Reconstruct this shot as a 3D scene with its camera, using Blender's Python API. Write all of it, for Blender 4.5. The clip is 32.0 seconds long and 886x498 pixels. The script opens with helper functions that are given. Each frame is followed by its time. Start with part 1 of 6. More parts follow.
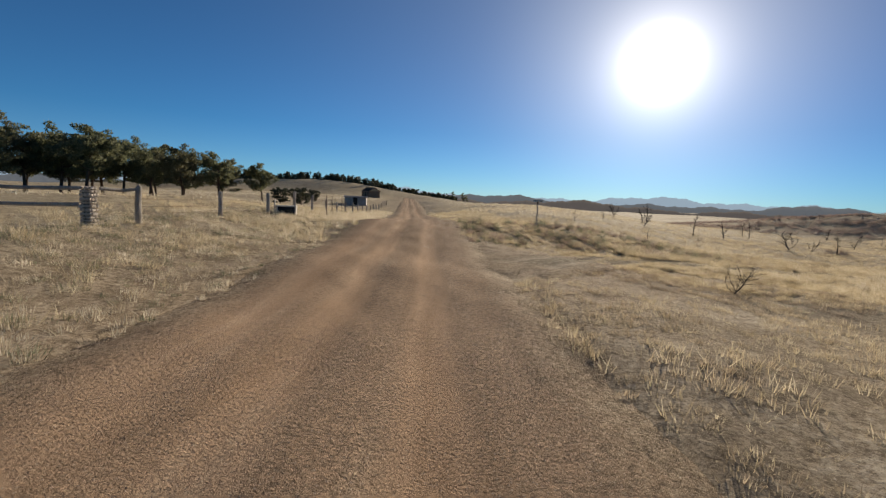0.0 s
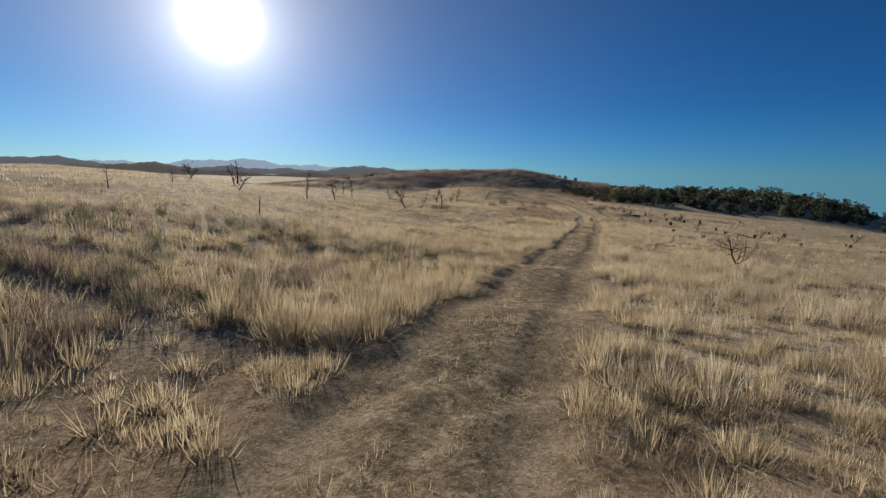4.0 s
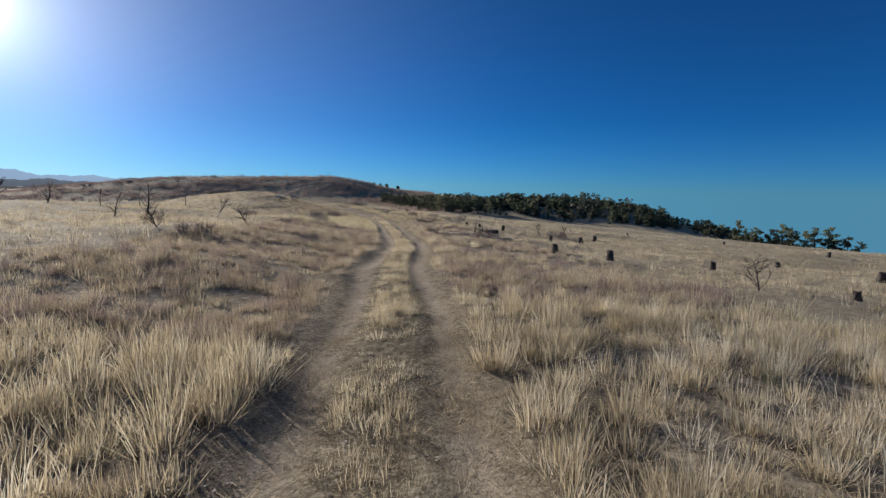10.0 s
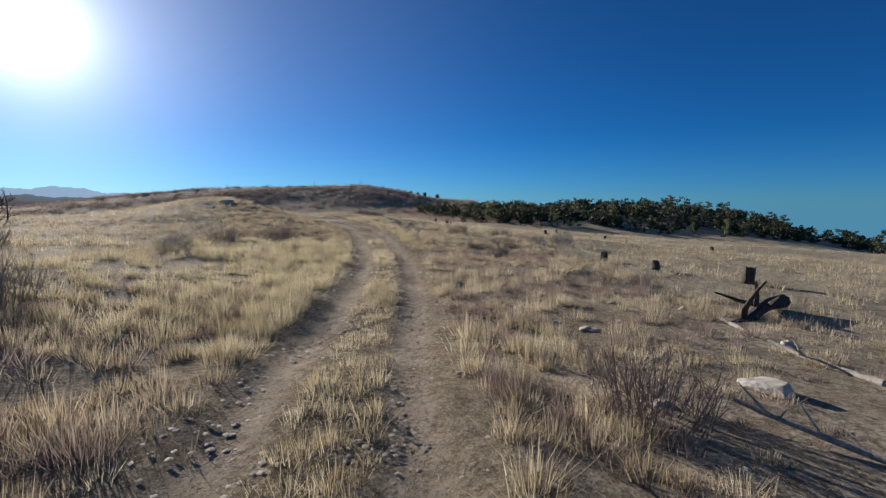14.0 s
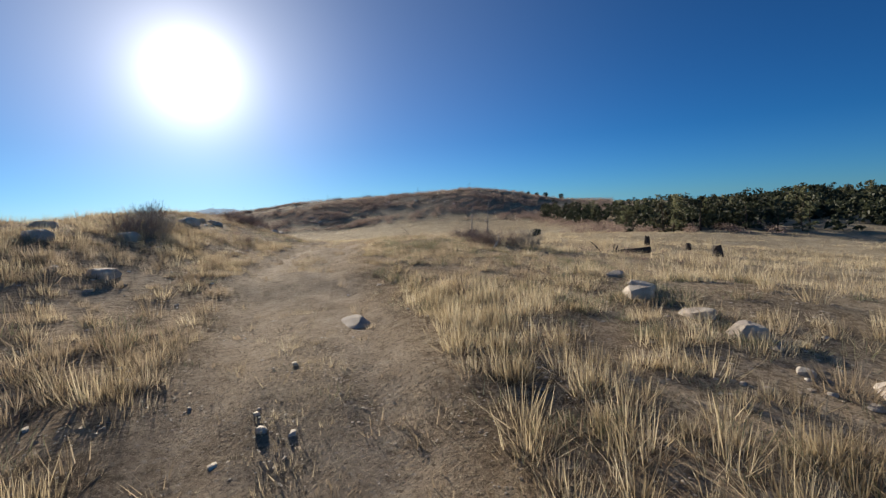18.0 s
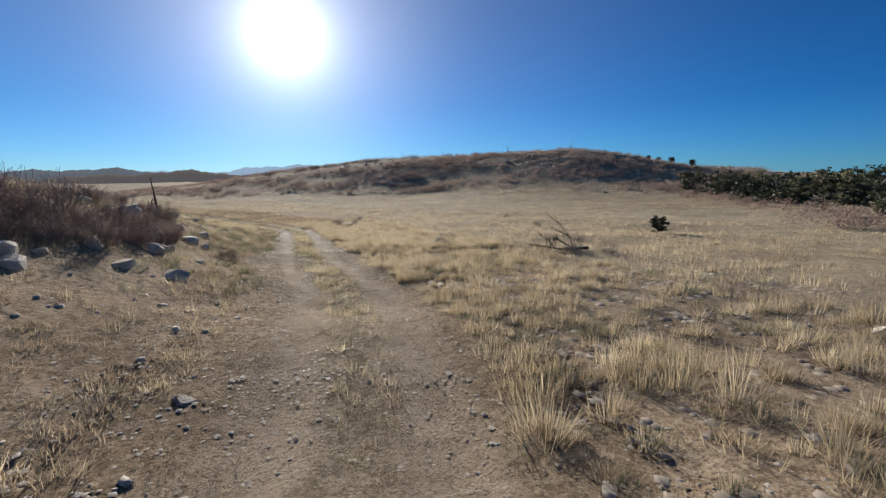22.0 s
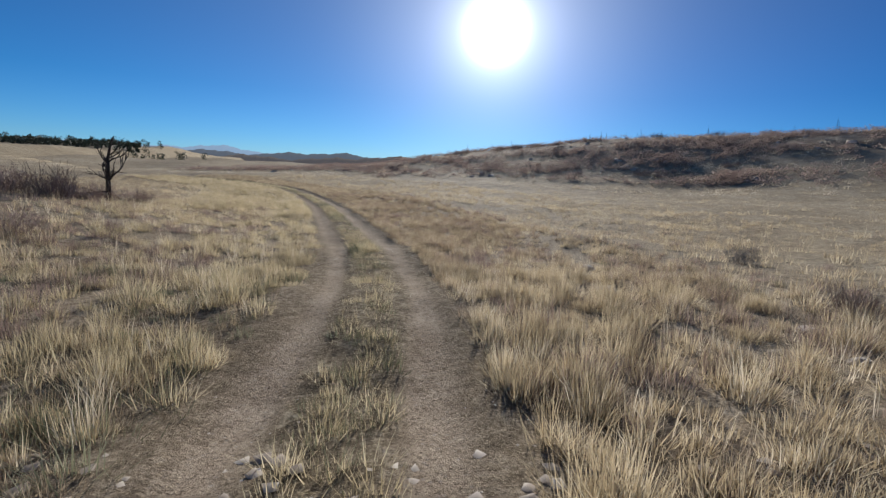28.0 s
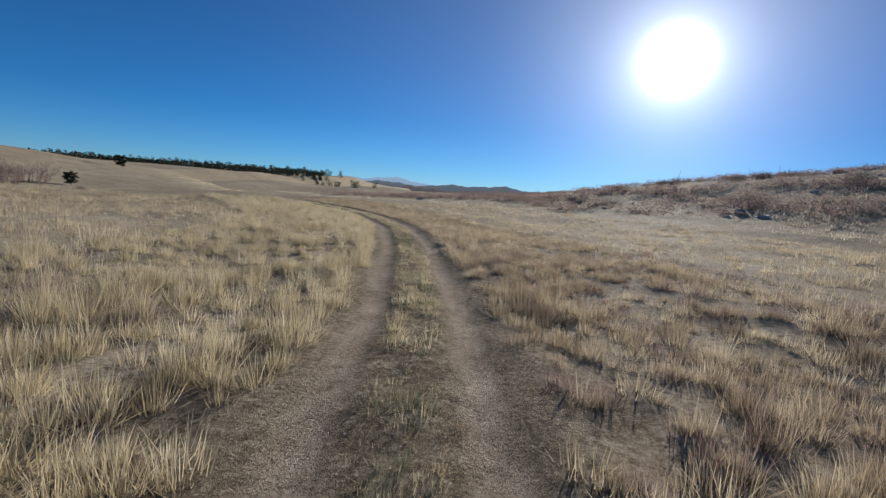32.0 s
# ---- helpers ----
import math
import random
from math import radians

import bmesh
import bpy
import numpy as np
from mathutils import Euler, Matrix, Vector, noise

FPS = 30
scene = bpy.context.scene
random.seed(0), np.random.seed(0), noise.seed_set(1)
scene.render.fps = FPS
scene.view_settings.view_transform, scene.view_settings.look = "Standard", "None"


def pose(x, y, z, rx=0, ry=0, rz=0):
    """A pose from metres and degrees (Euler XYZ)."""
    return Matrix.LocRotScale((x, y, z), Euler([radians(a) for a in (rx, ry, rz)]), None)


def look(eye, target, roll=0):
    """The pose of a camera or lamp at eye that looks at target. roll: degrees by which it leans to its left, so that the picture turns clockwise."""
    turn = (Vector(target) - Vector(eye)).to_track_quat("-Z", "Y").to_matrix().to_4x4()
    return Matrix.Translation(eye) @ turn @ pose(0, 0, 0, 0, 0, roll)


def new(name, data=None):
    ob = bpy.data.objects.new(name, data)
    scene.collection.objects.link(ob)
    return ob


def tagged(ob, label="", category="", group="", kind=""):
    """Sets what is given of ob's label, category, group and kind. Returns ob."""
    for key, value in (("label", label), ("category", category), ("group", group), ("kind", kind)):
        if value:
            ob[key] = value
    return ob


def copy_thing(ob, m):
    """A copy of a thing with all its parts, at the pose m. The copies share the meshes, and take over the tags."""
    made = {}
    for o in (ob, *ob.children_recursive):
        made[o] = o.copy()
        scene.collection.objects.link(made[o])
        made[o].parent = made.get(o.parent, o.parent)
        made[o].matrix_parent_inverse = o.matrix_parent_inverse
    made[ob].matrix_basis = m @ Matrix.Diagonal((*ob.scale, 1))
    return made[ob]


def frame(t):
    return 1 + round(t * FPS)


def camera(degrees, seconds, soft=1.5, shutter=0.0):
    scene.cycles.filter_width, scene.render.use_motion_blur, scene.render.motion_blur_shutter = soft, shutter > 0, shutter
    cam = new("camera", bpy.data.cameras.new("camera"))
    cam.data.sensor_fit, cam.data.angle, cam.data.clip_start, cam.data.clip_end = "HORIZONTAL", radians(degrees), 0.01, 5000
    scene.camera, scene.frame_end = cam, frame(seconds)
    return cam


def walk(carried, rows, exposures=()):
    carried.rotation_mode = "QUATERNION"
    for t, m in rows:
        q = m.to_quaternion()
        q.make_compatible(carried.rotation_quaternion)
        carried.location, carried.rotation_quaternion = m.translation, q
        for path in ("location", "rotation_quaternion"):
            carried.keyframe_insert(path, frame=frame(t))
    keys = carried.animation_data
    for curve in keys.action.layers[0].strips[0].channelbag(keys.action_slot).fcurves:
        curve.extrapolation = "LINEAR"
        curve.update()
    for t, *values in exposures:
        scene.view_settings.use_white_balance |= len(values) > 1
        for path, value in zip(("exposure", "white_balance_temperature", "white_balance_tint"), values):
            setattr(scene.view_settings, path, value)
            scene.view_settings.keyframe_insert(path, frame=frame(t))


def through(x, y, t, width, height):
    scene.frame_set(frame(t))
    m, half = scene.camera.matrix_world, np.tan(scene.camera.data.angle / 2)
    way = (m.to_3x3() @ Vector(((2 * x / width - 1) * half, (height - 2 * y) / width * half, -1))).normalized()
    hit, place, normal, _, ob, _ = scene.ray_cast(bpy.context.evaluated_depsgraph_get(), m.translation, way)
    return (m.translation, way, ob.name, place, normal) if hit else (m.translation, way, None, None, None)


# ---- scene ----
cam = camera(89.1, 32.0, soft=1.3)
PATH = [
    (0, (0.000, -0.001, 1.600), (-0.018, 1.987, 1.379), 2.47),
    (0.5, (0.036, 2.683, 1.577), (0.062, 4.667, 1.331), 2.70),
    (1, (0.135, 5.160, 1.527), (0.274, 7.138, 1.267), 3.19),
    (1.5, (0.396, 7.392, 1.471), (0.682, 9.354, 1.208), 3.29),
    (2, (0.890, 9.339, 1.418), (1.381, 11.258, 1.140), 1.89),
    (2.5, (1.636, 11.159, 1.366), (2.352, 13.003, 1.068), 0.34),
    (3, (2.722, 12.943, 1.346), (3.725, 14.643, 1.024), 0.89),
    (3.5, (4.206, 14.757, 1.231), (5.491, 16.255, 0.907), 1.95),
    (4, (6.289, 16.717, 1.027), (7.777, 18.013, 0.703), 1.41),
    (4.5, (8.754, 18.518, 0.867), (10.401, 19.609, 0.550), 0.92),
    (6.5, (19.841, 22.840, 0.034), (21.728, 23.423, -0.282), -0.53),
    (7, (22.623, 23.901, -0.190), (24.501, 24.515, -0.501), 0.45),
    (7.5, (25.315, 24.946, -0.378), (27.188, 25.579, -0.679), 0.18),
    (8, (27.962, 25.980, -0.531), (29.829, 26.642, -0.809), -2.36),
    (8.5, (30.606, 27.069, -0.664), (32.473, 27.731, -0.943), 1.59),
    (9, (33.341, 28.099, -0.791), (35.215, 28.743, -1.062), 1.80),
    (9.5, (36.145, 29.235, -0.920), (38.024, 29.873, -1.177), 0.75),
    (10, (39.094, 30.418, -1.072), (40.963, 31.082, -1.324), 1.24),
    (10.5, (42.138, 31.667, -1.237), (44.003, 32.343, -1.492), 0.61),
    (11, (45.158, 32.944, -1.374), (46.999, 33.684, -1.627), -0.59),
    (11.5, (48.122, 34.405, -1.483), (49.933, 35.217, -1.728), 1.77),
    (12, (51.077, 35.807, -1.572), (52.888, 36.619, -1.818), 2.75),
    (12.5, (54.263, 36.988, -1.709), (56.087, 37.777, -1.936), 2.87),
    (13, (57.677, 38.509, -1.916), (59.497, 39.305, -2.145), 0.59),
    (13.5, (60.796, 39.973, -2.037), (62.608, 40.793, -2.248), 0.89),
    (15.5, (72.720, 46.730, -2.465), (74.482, 47.654, -2.666), -3.51),
    (16, (75.651, 48.729, -2.502), (77.394, 49.690, -2.701), -3.83),
    (16.5, (79.022, 50.853, -2.489), (80.737, 51.864, -2.682), -3.75),
    (17, (82.348, 53.294, -2.447), (84.035, 54.355, -2.622), -1.94),
    (17.5, (85.551, 55.937, -2.363), (87.180, 57.085, -2.532), -2.79),
    (18, (88.486, 58.837, -2.242), (90.038, 60.087, -2.417), -2.86),
    (18.5, (90.717, 61.742, -2.045), (92.229, 63.040, -2.212), -4.12),
    (19, (92.575, 64.829, -1.843), (94.036, 66.181, -2.034), -4.39),
    (19.5, (94.690, 67.495, -1.724), (96.115, 68.883, -1.930), -3.71),
    (20, (96.924, 69.906, -1.736), (98.345, 71.296, -1.957), -2.38),
    (20.5, (99.097, 72.277, -1.794), (100.516, 73.666, -2.031), -2.37),
    (21, (101.215, 74.461, -1.946), (102.628, 75.850, -2.215), -1.29),
    (21.5, (103.364, 76.462, -2.091), (104.745, 77.881, -2.374), -1.00),
    (22, (105.297, 78.482, -2.283), (106.607, 79.958, -2.608), -0.58),
    (22.5, (106.789, 80.468, -2.522), (107.984, 82.033, -2.872), -0.10),
    (23, (108.150, 82.432, -2.755), (109.229, 84.078, -3.117), 0.57),
    (23.5, (109.412, 85.116, -2.864), (110.377, 86.828, -3.234), 1.69),
    (24, (110.610, 88.176, -2.981), (111.485, 89.936, -3.351), 2.32),
    (24.5, (111.687, 91.383, -3.157), (112.512, 93.169, -3.520), 1.62),
    (26.5, (116.987, 103.793, -4.210), (117.799, 105.583, -4.580), 1.53),
    (27, (118.083, 106.848, -4.456), (118.894, 108.638, -4.827), 1.47),
    (27.5, (119.204, 109.827, -4.701), (119.979, 111.632, -5.075), 1.29),
    (28, (120.063, 112.821, -4.905), (120.679, 114.689, -5.266), 2.13),
    (28.5, (120.758, 115.834, -5.049), (121.232, 117.748, -5.382), 0.80),
    (29, (121.419, 118.989, -5.178), (121.764, 120.935, -5.486), -0.47),
    (29.5, (121.753, 122.259, -5.363), (121.990, 124.222, -5.658), 0.23),
    (30, (121.883, 125.635, -5.484), (122.035, 127.610, -5.762), 0.76),
    (30.5, (121.975, 128.974, -5.607), (122.065, 130.953, -5.881), 2.08),
    (31, (121.993, 132.253, -5.710), (122.040, 134.235, -5.976), 2.30),
    (31.5, (121.970, 135.606, -5.770), (121.967, 137.589, -6.031), 2.72),
    (32, (121.992, 138.827, -5.820), (121.945, 140.810, -6.070), 3.88),
]
walk(cam, [(t, look(eye, target, roll)) for t, eye, target, roll in PATH],
     [(0.0, 0.45, 7050, 10), (3.0, 0.3, 6900, 10), (8.0, 0.46, 5950, 10), (13.0, 0.5, 5900, 10), (18.0, 0.62, 6650, 10), (21.0, 0.55, 6350, 10), (24.0, 0.42, 5950, 10), (32.0, 0.35, 5850, 10)])

# ---- sky and sun ----
SUN_TURN, SUN_HEIGHT = 23.6, 15.6  # degrees clockwise from +y, and above the horizon
SUN_WAY = Vector((math.sin(radians(SUN_TURN)) * math.cos(radians(SUN_HEIGHT)), math.cos(radians(SUN_TURN)) * math.cos(radians(SUN_HEIGHT)), math.sin(radians(SUN_HEIGHT))))
world = bpy.data.worlds.new("sky")
scene.world = world
world.use_nodes = True
wn, wl = world.node_tree.nodes, world.node_tree.links
wn.clear()
sky = wn.new("ShaderNodeTexSky")
sky.sky_type, sky.sun_disc = "NISHITA", False
sky.sun_elevation, sky.sun_rotation = radians(SUN_HEIGHT), radians(SUN_TURN)
sky.altitude, sky.air_density, sky.dust_density, sky.ozone_density = 2200, 1.0, 0.1, 5.0
sky_light = wn.new("ShaderNodeBackground")
sky_light.inputs[1].default_value = 0.036
clear_air = wn.new("ShaderNodeMix")
clear_air.data_type, clear_air.blend_type = "RGBA", "MULTIPLY"
clear_air.inputs[0].default_value = 1.0
# deep blue overhead, paler towards the horizon
place = wn.new("ShaderNodeTexCoord")
upward = wn.new("ShaderNodeSeparateXYZ")
wl.new(place.outputs["Generated"], upward.inputs[0])
shade = wn.new("ShaderNodeValToRGB")
for stop, (at, tone) in zip((shade.color_ramp.elements[0], shade.color_ramp.elements[1], shade.color_ramp.elements.new(0.14)), ((0.0, (0.98, 1.32, 1.54)), (0.55, (0.36, 1.02, 1.12)), (0.14, (0.52, 1.1, 1.34)))):
    stop.position, stop.color = at, (*tone, 1)
wl.new(upward.outputs["Z"], shade.inputs[0])
wl.new(shade.outputs[0], clear_air.inputs[7])
# below the level of the eye the haze keeps the tone of the horizon
level = wn.new("ShaderNodeMath")
level.operation = "MAXIMUM"
level.inputs[1].default_value = 0.012
wl.new(upward.outputs["Z"], level.inputs[0])
aloft = wn.new("ShaderNodeCombineXYZ")
for axis, socket in (("X", upward.outputs["X"]), ("Y", upward.outputs["Y"]), ("Z", level.outputs[0])):
    wl.new(socket, aloft.inputs[axis])
wl.new(aloft.outputs[0], sky.inputs["Vector"])
wl.new(sky.outputs[0], clear_air.inputs[6])
# the sky darkens gently towards the east and pales towards the west
eastward = wn.new("ShaderNodeVectorMath")
eastward.operation = "DOT_PRODUCT"
eastward.inputs[1].default_value = (math.sin(radians(100)), math.cos(radians(100)), 0.0)
wl.new(place.outputs["Generated"], eastward.inputs[0])
turned = wn.new("ShaderNodeMapRange")
turned.inputs["From Min"].default_value = -1.0
wl.new(eastward.outputs["Value"], turned.inputs["Value"])
falling = wn.new("ShaderNodeValToRGB")
falling.color_ramp.elements[0].color, falling.color_ramp.elements[1].color = (1.36, 1.36, 1.36, 1), (0.5, 0.82, 1.02, 1)
wl.new(turned.outputs[0], falling.inputs[0])
deep_air = wn.new("ShaderNodeMix")
deep_air.data_type, deep_air.blend_type = "RGBA", "MULTIPLY"
deep_air.inputs[0].default_value = 1.0
wl.new(clear_air.outputs[2], deep_air.inputs[6])
wl.new(falling.outputs[0], deep_air.inputs[7])
wl.new(deep_air.outputs[2], sky_light.inputs[0])
# the glare of the low sun, as wide as the air and the dusty windscreen spread it
toward = wn.new("ShaderNodeVectorMath")
toward.operation = "DOT_PRODUCT"
toward.inputs[1].default_value = SUN_WAY
wl.new(place.outputs["Generated"], toward.inputs[0])
glows = None
for power, strength in ((2000.0, 16.0), (260.0, 0.6), (45.0, 0.3), (7.0, 0.09)):
    top = wn.new("ShaderNodeMath")
    top.operation = "MAXIMUM"
    top.inputs[1].default_value = 0.0
    wl.new(toward.outputs["Value"], top.inputs[0])
    lift = wn.new("ShaderNodeMath")
    lift.operation = "POWER"
    lift.inputs[1].default_value = power
    wl.new(top.outputs[0], lift.inputs[0])
    times = wn.new("ShaderNodeMath")
    times.operation = "MULTIPLY"
    times.inputs[1].default_value = strength
    wl.new(lift.outputs[0], times.inputs[0])
    glow = wn.new("ShaderNodeBackground")
    glow.inputs[0].default_value = (1.0, 0.96, 0.9, 1)
    wl.new(times.outputs[0], glow.inputs[1])
    add = wn.new("ShaderNodeAddShader")
    wl.new((glows or sky_light).outputs[0], add.inputs[0])
    wl.new(glow.outputs[0], add.inputs[1])
    glows = add
air = wn.new("ShaderNodeOutputWorld")
wl.new(glows.outputs[0], air.inputs[0])

sun = new("sun", bpy.data.lights.new("sun", "SUN"))
sun.data.energy, sun.data.angle, sun.data.color = 5.0, radians(0.55), (1.0, 0.91, 0.78)
sun.matrix_world = look(SUN_WAY * 100, (0, 0, 0))

# ---- materials ----
class Mat:
    """A node material under construction."""

    def __init__(self, name):
        self.m = bpy.data.materials.new(name)
        self.m.use_nodes = True
        self.n, self.l = self.m.node_tree.nodes, self.m.node_tree.links
        self.b = self.n["Principled BSDF"]
        self.b.inputs["Specular IOR Level"].default_value = 0.25
        self.where = self.n.new("ShaderNodeTexCoord").outputs["Object"]
        self.world = self.n.new("ShaderNodeNewGeometry").outputs["Position"]

    def noise(self, scale, detail=4, rough=0.6, world=False, stretch=None):
        t = self.n.new("ShaderNodeTexNoise")
        t.inputs["Scale"].default_value, t.inputs["Detail"].default_value, t.inputs["Roughness"].default_value = scale, detail, rough
        source = self.world if world else self.where
        if stretch:
            s = self.n.new("ShaderNodeMapping")
            s.inputs["Scale"].default_value = stretch
            self.l.new(source, s.inputs[0])
            source = s.outputs[0]
        self.l.new(source, t.inputs["Vector"])
        return t.outputs["Fac"]

    def cells(self, scale, world=False):
        t = self.n.new("ShaderNodeTexVoronoi")
        t.inputs["Scale"].default_value = scale
        self.l.new(self.world if world else self.where, t.inputs["Vector"])
        return t.outputs["Distance"]

    def attribute(self, name):
        a = self.n.new("ShaderNodeAttribute")
        a.attribute_name = name
        return a.outputs["Fac"]

    def island(self):
        return self.n.new("ShaderNodeNewGeometry").outputs["Random Per Island"]

    def own(self):
        return self.n.new("ShaderNodeObjectInfo").outputs["Random"]

    def ramp(self, fac, *stops):
        r = self.n.new("ShaderNodeValToRGB")
        e = r.color_ramp.elements
        while len(e) < len(stops):
            e.new(0.5)
        for s, (p, c) in zip(e, stops):
            s.position, s.color = p, (*c, 1) if not isinstance(c, (int, float)) else (c, c, c, 1)
        self.l.new(fac, r.inputs[0])
        return r.outputs["Color"]

    def mix(self, fac, a, b, how="MIX"):
        x = self.n.new("ShaderNodeMix")
        x.data_type, x.blend_type = "RGBA", how
        for socket, value in ((x.inputs[0], fac), (x.inputs[6], a), (x.inputs[7], b)):
            if isinstance(value, (int, float)):
                socket.default_value = value
            elif isinstance(value, tuple):
                socket.default_value = (*value, 1)
            else:
                self.l.new(value, socket)
        return x.outputs[2]

    def done(self, color, rough=0.85, bump=None, depth=0.02, power=0.6, metal=0.0, through=None, gloss=0.25):
        self.b.inputs["Specular IOR Level"].default_value = gloss
        if isinstance(color, tuple):
            self.b.inputs["Base Color"].default_value = (*color, 1)
        else:
            self.l.new(color, self.b.inputs["Base Color"])
        self.b.inputs["Roughness"].default_value, self.b.inputs["Metallic"].default_value = rough, metal
        if bump is not None:
            k = self.n.new("ShaderNodeBump")
            k.inputs["Distance"].default_value, k.inputs["Strength"].default_value = depth, power
            self.l.new(bump, k.inputs["Height"])
            self.l.new(k.outputs[0], self.b.inputs["Normal"])
        if through is not None:
            t, mixer = self.n.new("ShaderNodeBsdfTranslucent"), self.n.new("ShaderNodeMixShader")
            if isinstance(color, tuple):
                t.inputs[0].default_value = (*color, 1)
            else:
                self.l.new(color, t.inputs[0])
            mixer.inputs[0].default_value = through
            self.l.new(self.b.outputs[0], mixer.inputs[1])
            self.l.new(t.outputs[0], mixer.inputs[2])
            self.l.new(mixer.outputs[0], self.n["Material Output"].inputs[0])
        return self.m


def litter(k, color, much=1.0):
    """Strews dark crumbs and pale straw bits over a ground colour."""
    crumbs, bits, spots = k.noise(26, 4, 0.8, True), k.noise(48, 3, 0.75, True), k.noise(4.5, 6, 0.8, True)
    color = k.mix(k.ramp(crumbs, (0.38, 0.65 * much), (0.5, 0.0)), color, (0.085, 0.062, 0.042))
    color = k.mix(k.ramp(spots, (0.36, 0.65 * much), (0.48, 0.0)), color, (0.12, 0.09, 0.06))
    return k.mix(k.ramp(bits, (0.56, 0.0), (0.66, 0.7 * much)), color, (0.6, 0.49, 0.33))


def soil_color(k):
    fine, middle = k.noise(9, 6, 0.75, True), k.noise(0.55, 6, 0.7, True)
    return k.ramp(k.mix(0.4, fine, middle), (0.38, (0.15, 0.105, 0.068)), (0.5, (0.33, 0.245, 0.162)), (0.64, (0.55, 0.44, 0.31)))


def field_color(k):
    broad, middle, fine = k.noise(0.05, 5, 0.62, True), k.noise(0.55, 6, 0.7, True), k.noise(9, 6, 0.75, True)
    straw = k.ramp(k.mix(0.55, middle, fine), (0.36, (0.15, 0.115, 0.075)), (0.5, (0.34, 0.275, 0.19)), (0.64, (0.6, 0.52, 0.4)))
    weeds = k.ramp(fine, (0.38, (0.09, 0.072, 0.052)), (0.6, (0.3, 0.245, 0.18)))
    return k.mix(k.ramp(broad, (0.42, 0.0), (0.62, 0.55)), straw, weeds)


def ground_material():
    k = Mat("dry_field")
    sward = k.ramp(k.mix(0.5, k.noise(0.5, 5, 0.65, True), k.noise(0.03, 4, 0.6, True)), (0.36, (0.3, 0.235, 0.15)), (0.5, (0.5, 0.415, 0.275)), (0.64, (0.66, 0.57, 0.41)))
    sward = k.mix(k.ramp(k.noise(3.5, 5, 0.7, True), (0.4, 0.5), (0.55, 0.0)), sward, (0.2, 0.15, 0.1))
    field = k.mix(k.attribute("grassed"), field_color(k), sward)
    bare = k.mix(k.attribute("bare"), field, soil_color(k))
    brush = k.ramp(k.noise(0.16, 6, 0.7, True), (0.4, (0.13, 0.09, 0.07)), (0.52, (0.3, 0.235, 0.17)), (0.64, (0.52, 0.43, 0.31)))
    color = litter(k, k.mix(k.attribute("scrub"), bare, brush))
    return k.done(color, 0.95, k.noise(9, 6, 0.75, True), 0.05, 0.5, gloss=0.02)


def trail_material():
    k = Mat("trail_dirt")
    fine, middle, stones = k.noise(14, 6, 0.75, True), k.noise(1.6, 5, 0.65, True), k.cells(16, True)
    dust = k.ramp(middle, (0.3, (0.31, 0.24, 0.17)), (0.7, (0.53, 0.43, 0.32)))
    dust = k.mix(k.ramp(stones, (0.1, 0.6), (0.3, 0.0)), dust, (0.42, 0.37, 0.32))
    turf = k.ramp(k.mix(0.5, fine, k.noise(5, 5, 0.75, True)), (0.38, (0.09, 0.07, 0.048)), (0.5, (0.24, 0.19, 0.125)), (0.62, (0.5, 0.42, 0.3)))
    worn = k.ramp(k.mix(0.5, k.attribute("rut"), k.mix(0.5, fine, k.noise(3.2, 6, 0.75, True))), (0.37, 0.0), (0.66, 1.0))
    color = k.mix(worn, turf, dust)
    verge = k.ramp(k.mix(0.5, k.attribute("verge"), k.noise(2.4, 6, 0.78, True)), (0.42, 0.0), (0.7, 1.0))
    color = k.mix(verge, color, k.mix(k.attribute("bare"), field_color(k), soil_color(k)))
    color = litter(k, color, 0.85)
    return k.done(color, 0.95, k.noise(24, 6, 0.75, True), 0.05, 0.9, gloss=0.02)


def road_material():
    k = Mat("red_road_dirt")
    fine, middle, stones = k.noise(18, 6, 0.75, True), k.noise(1.6, 5, 0.65, True, (1, 0.1, 1)), k.cells(22, True)
    dirt = k.ramp(middle, (0.3, (0.36, 0.232, 0.14)), (0.55, (0.47, 0.315, 0.2)), (0.75, (0.56, 0.405, 0.27)))
    loose = k.mix(k.ramp(fine, (0.42, 0.75), (0.6, 0.1)), dirt, (0.2, 0.145, 0.1))
    color = k.mix(k.ramp(k.attribute("rut"), (0.25, 1.0), (0.7, 0.0)), dirt, loose)
    color = k.mix(k.ramp(stones, (0.08, 0.55), (0.25, 0.0)), color, (0.42, 0.35, 0.28))
    color = litter(k, color, 0.35)
    verge = k.ramp(k.mix(0.5, k.attribute("verge"), k.noise(2.4, 6, 0.78, True)), (0.36, 0.0), (0.66, 1.0))
    color = k.mix(verge, color, litter(k, soil_color(k)))
    return k.done(color, 0.93, k.noise(26, 6, 0.75, True), 0.045, 0.85, gloss=0.03)


def straw_material(name, dark, mid, pale, through=0.4):
    k = Mat(name)
    tuft = k.ramp(k.noise(2.6, 2, 0.5, True), (0.32, 0.0), (0.68, 1.0))
    color = k.ramp(k.mix(0.55, k.island(), tuft), (0.05, dark), (0.45, mid), (0.9, pale))
    color = k.mix(k.ramp(k.noise(0.35, 4, 0.6, True), (0.45, 0.0), (0.75, 0.5)), color, dark)
    return k.done(color, 0.7, through=through)


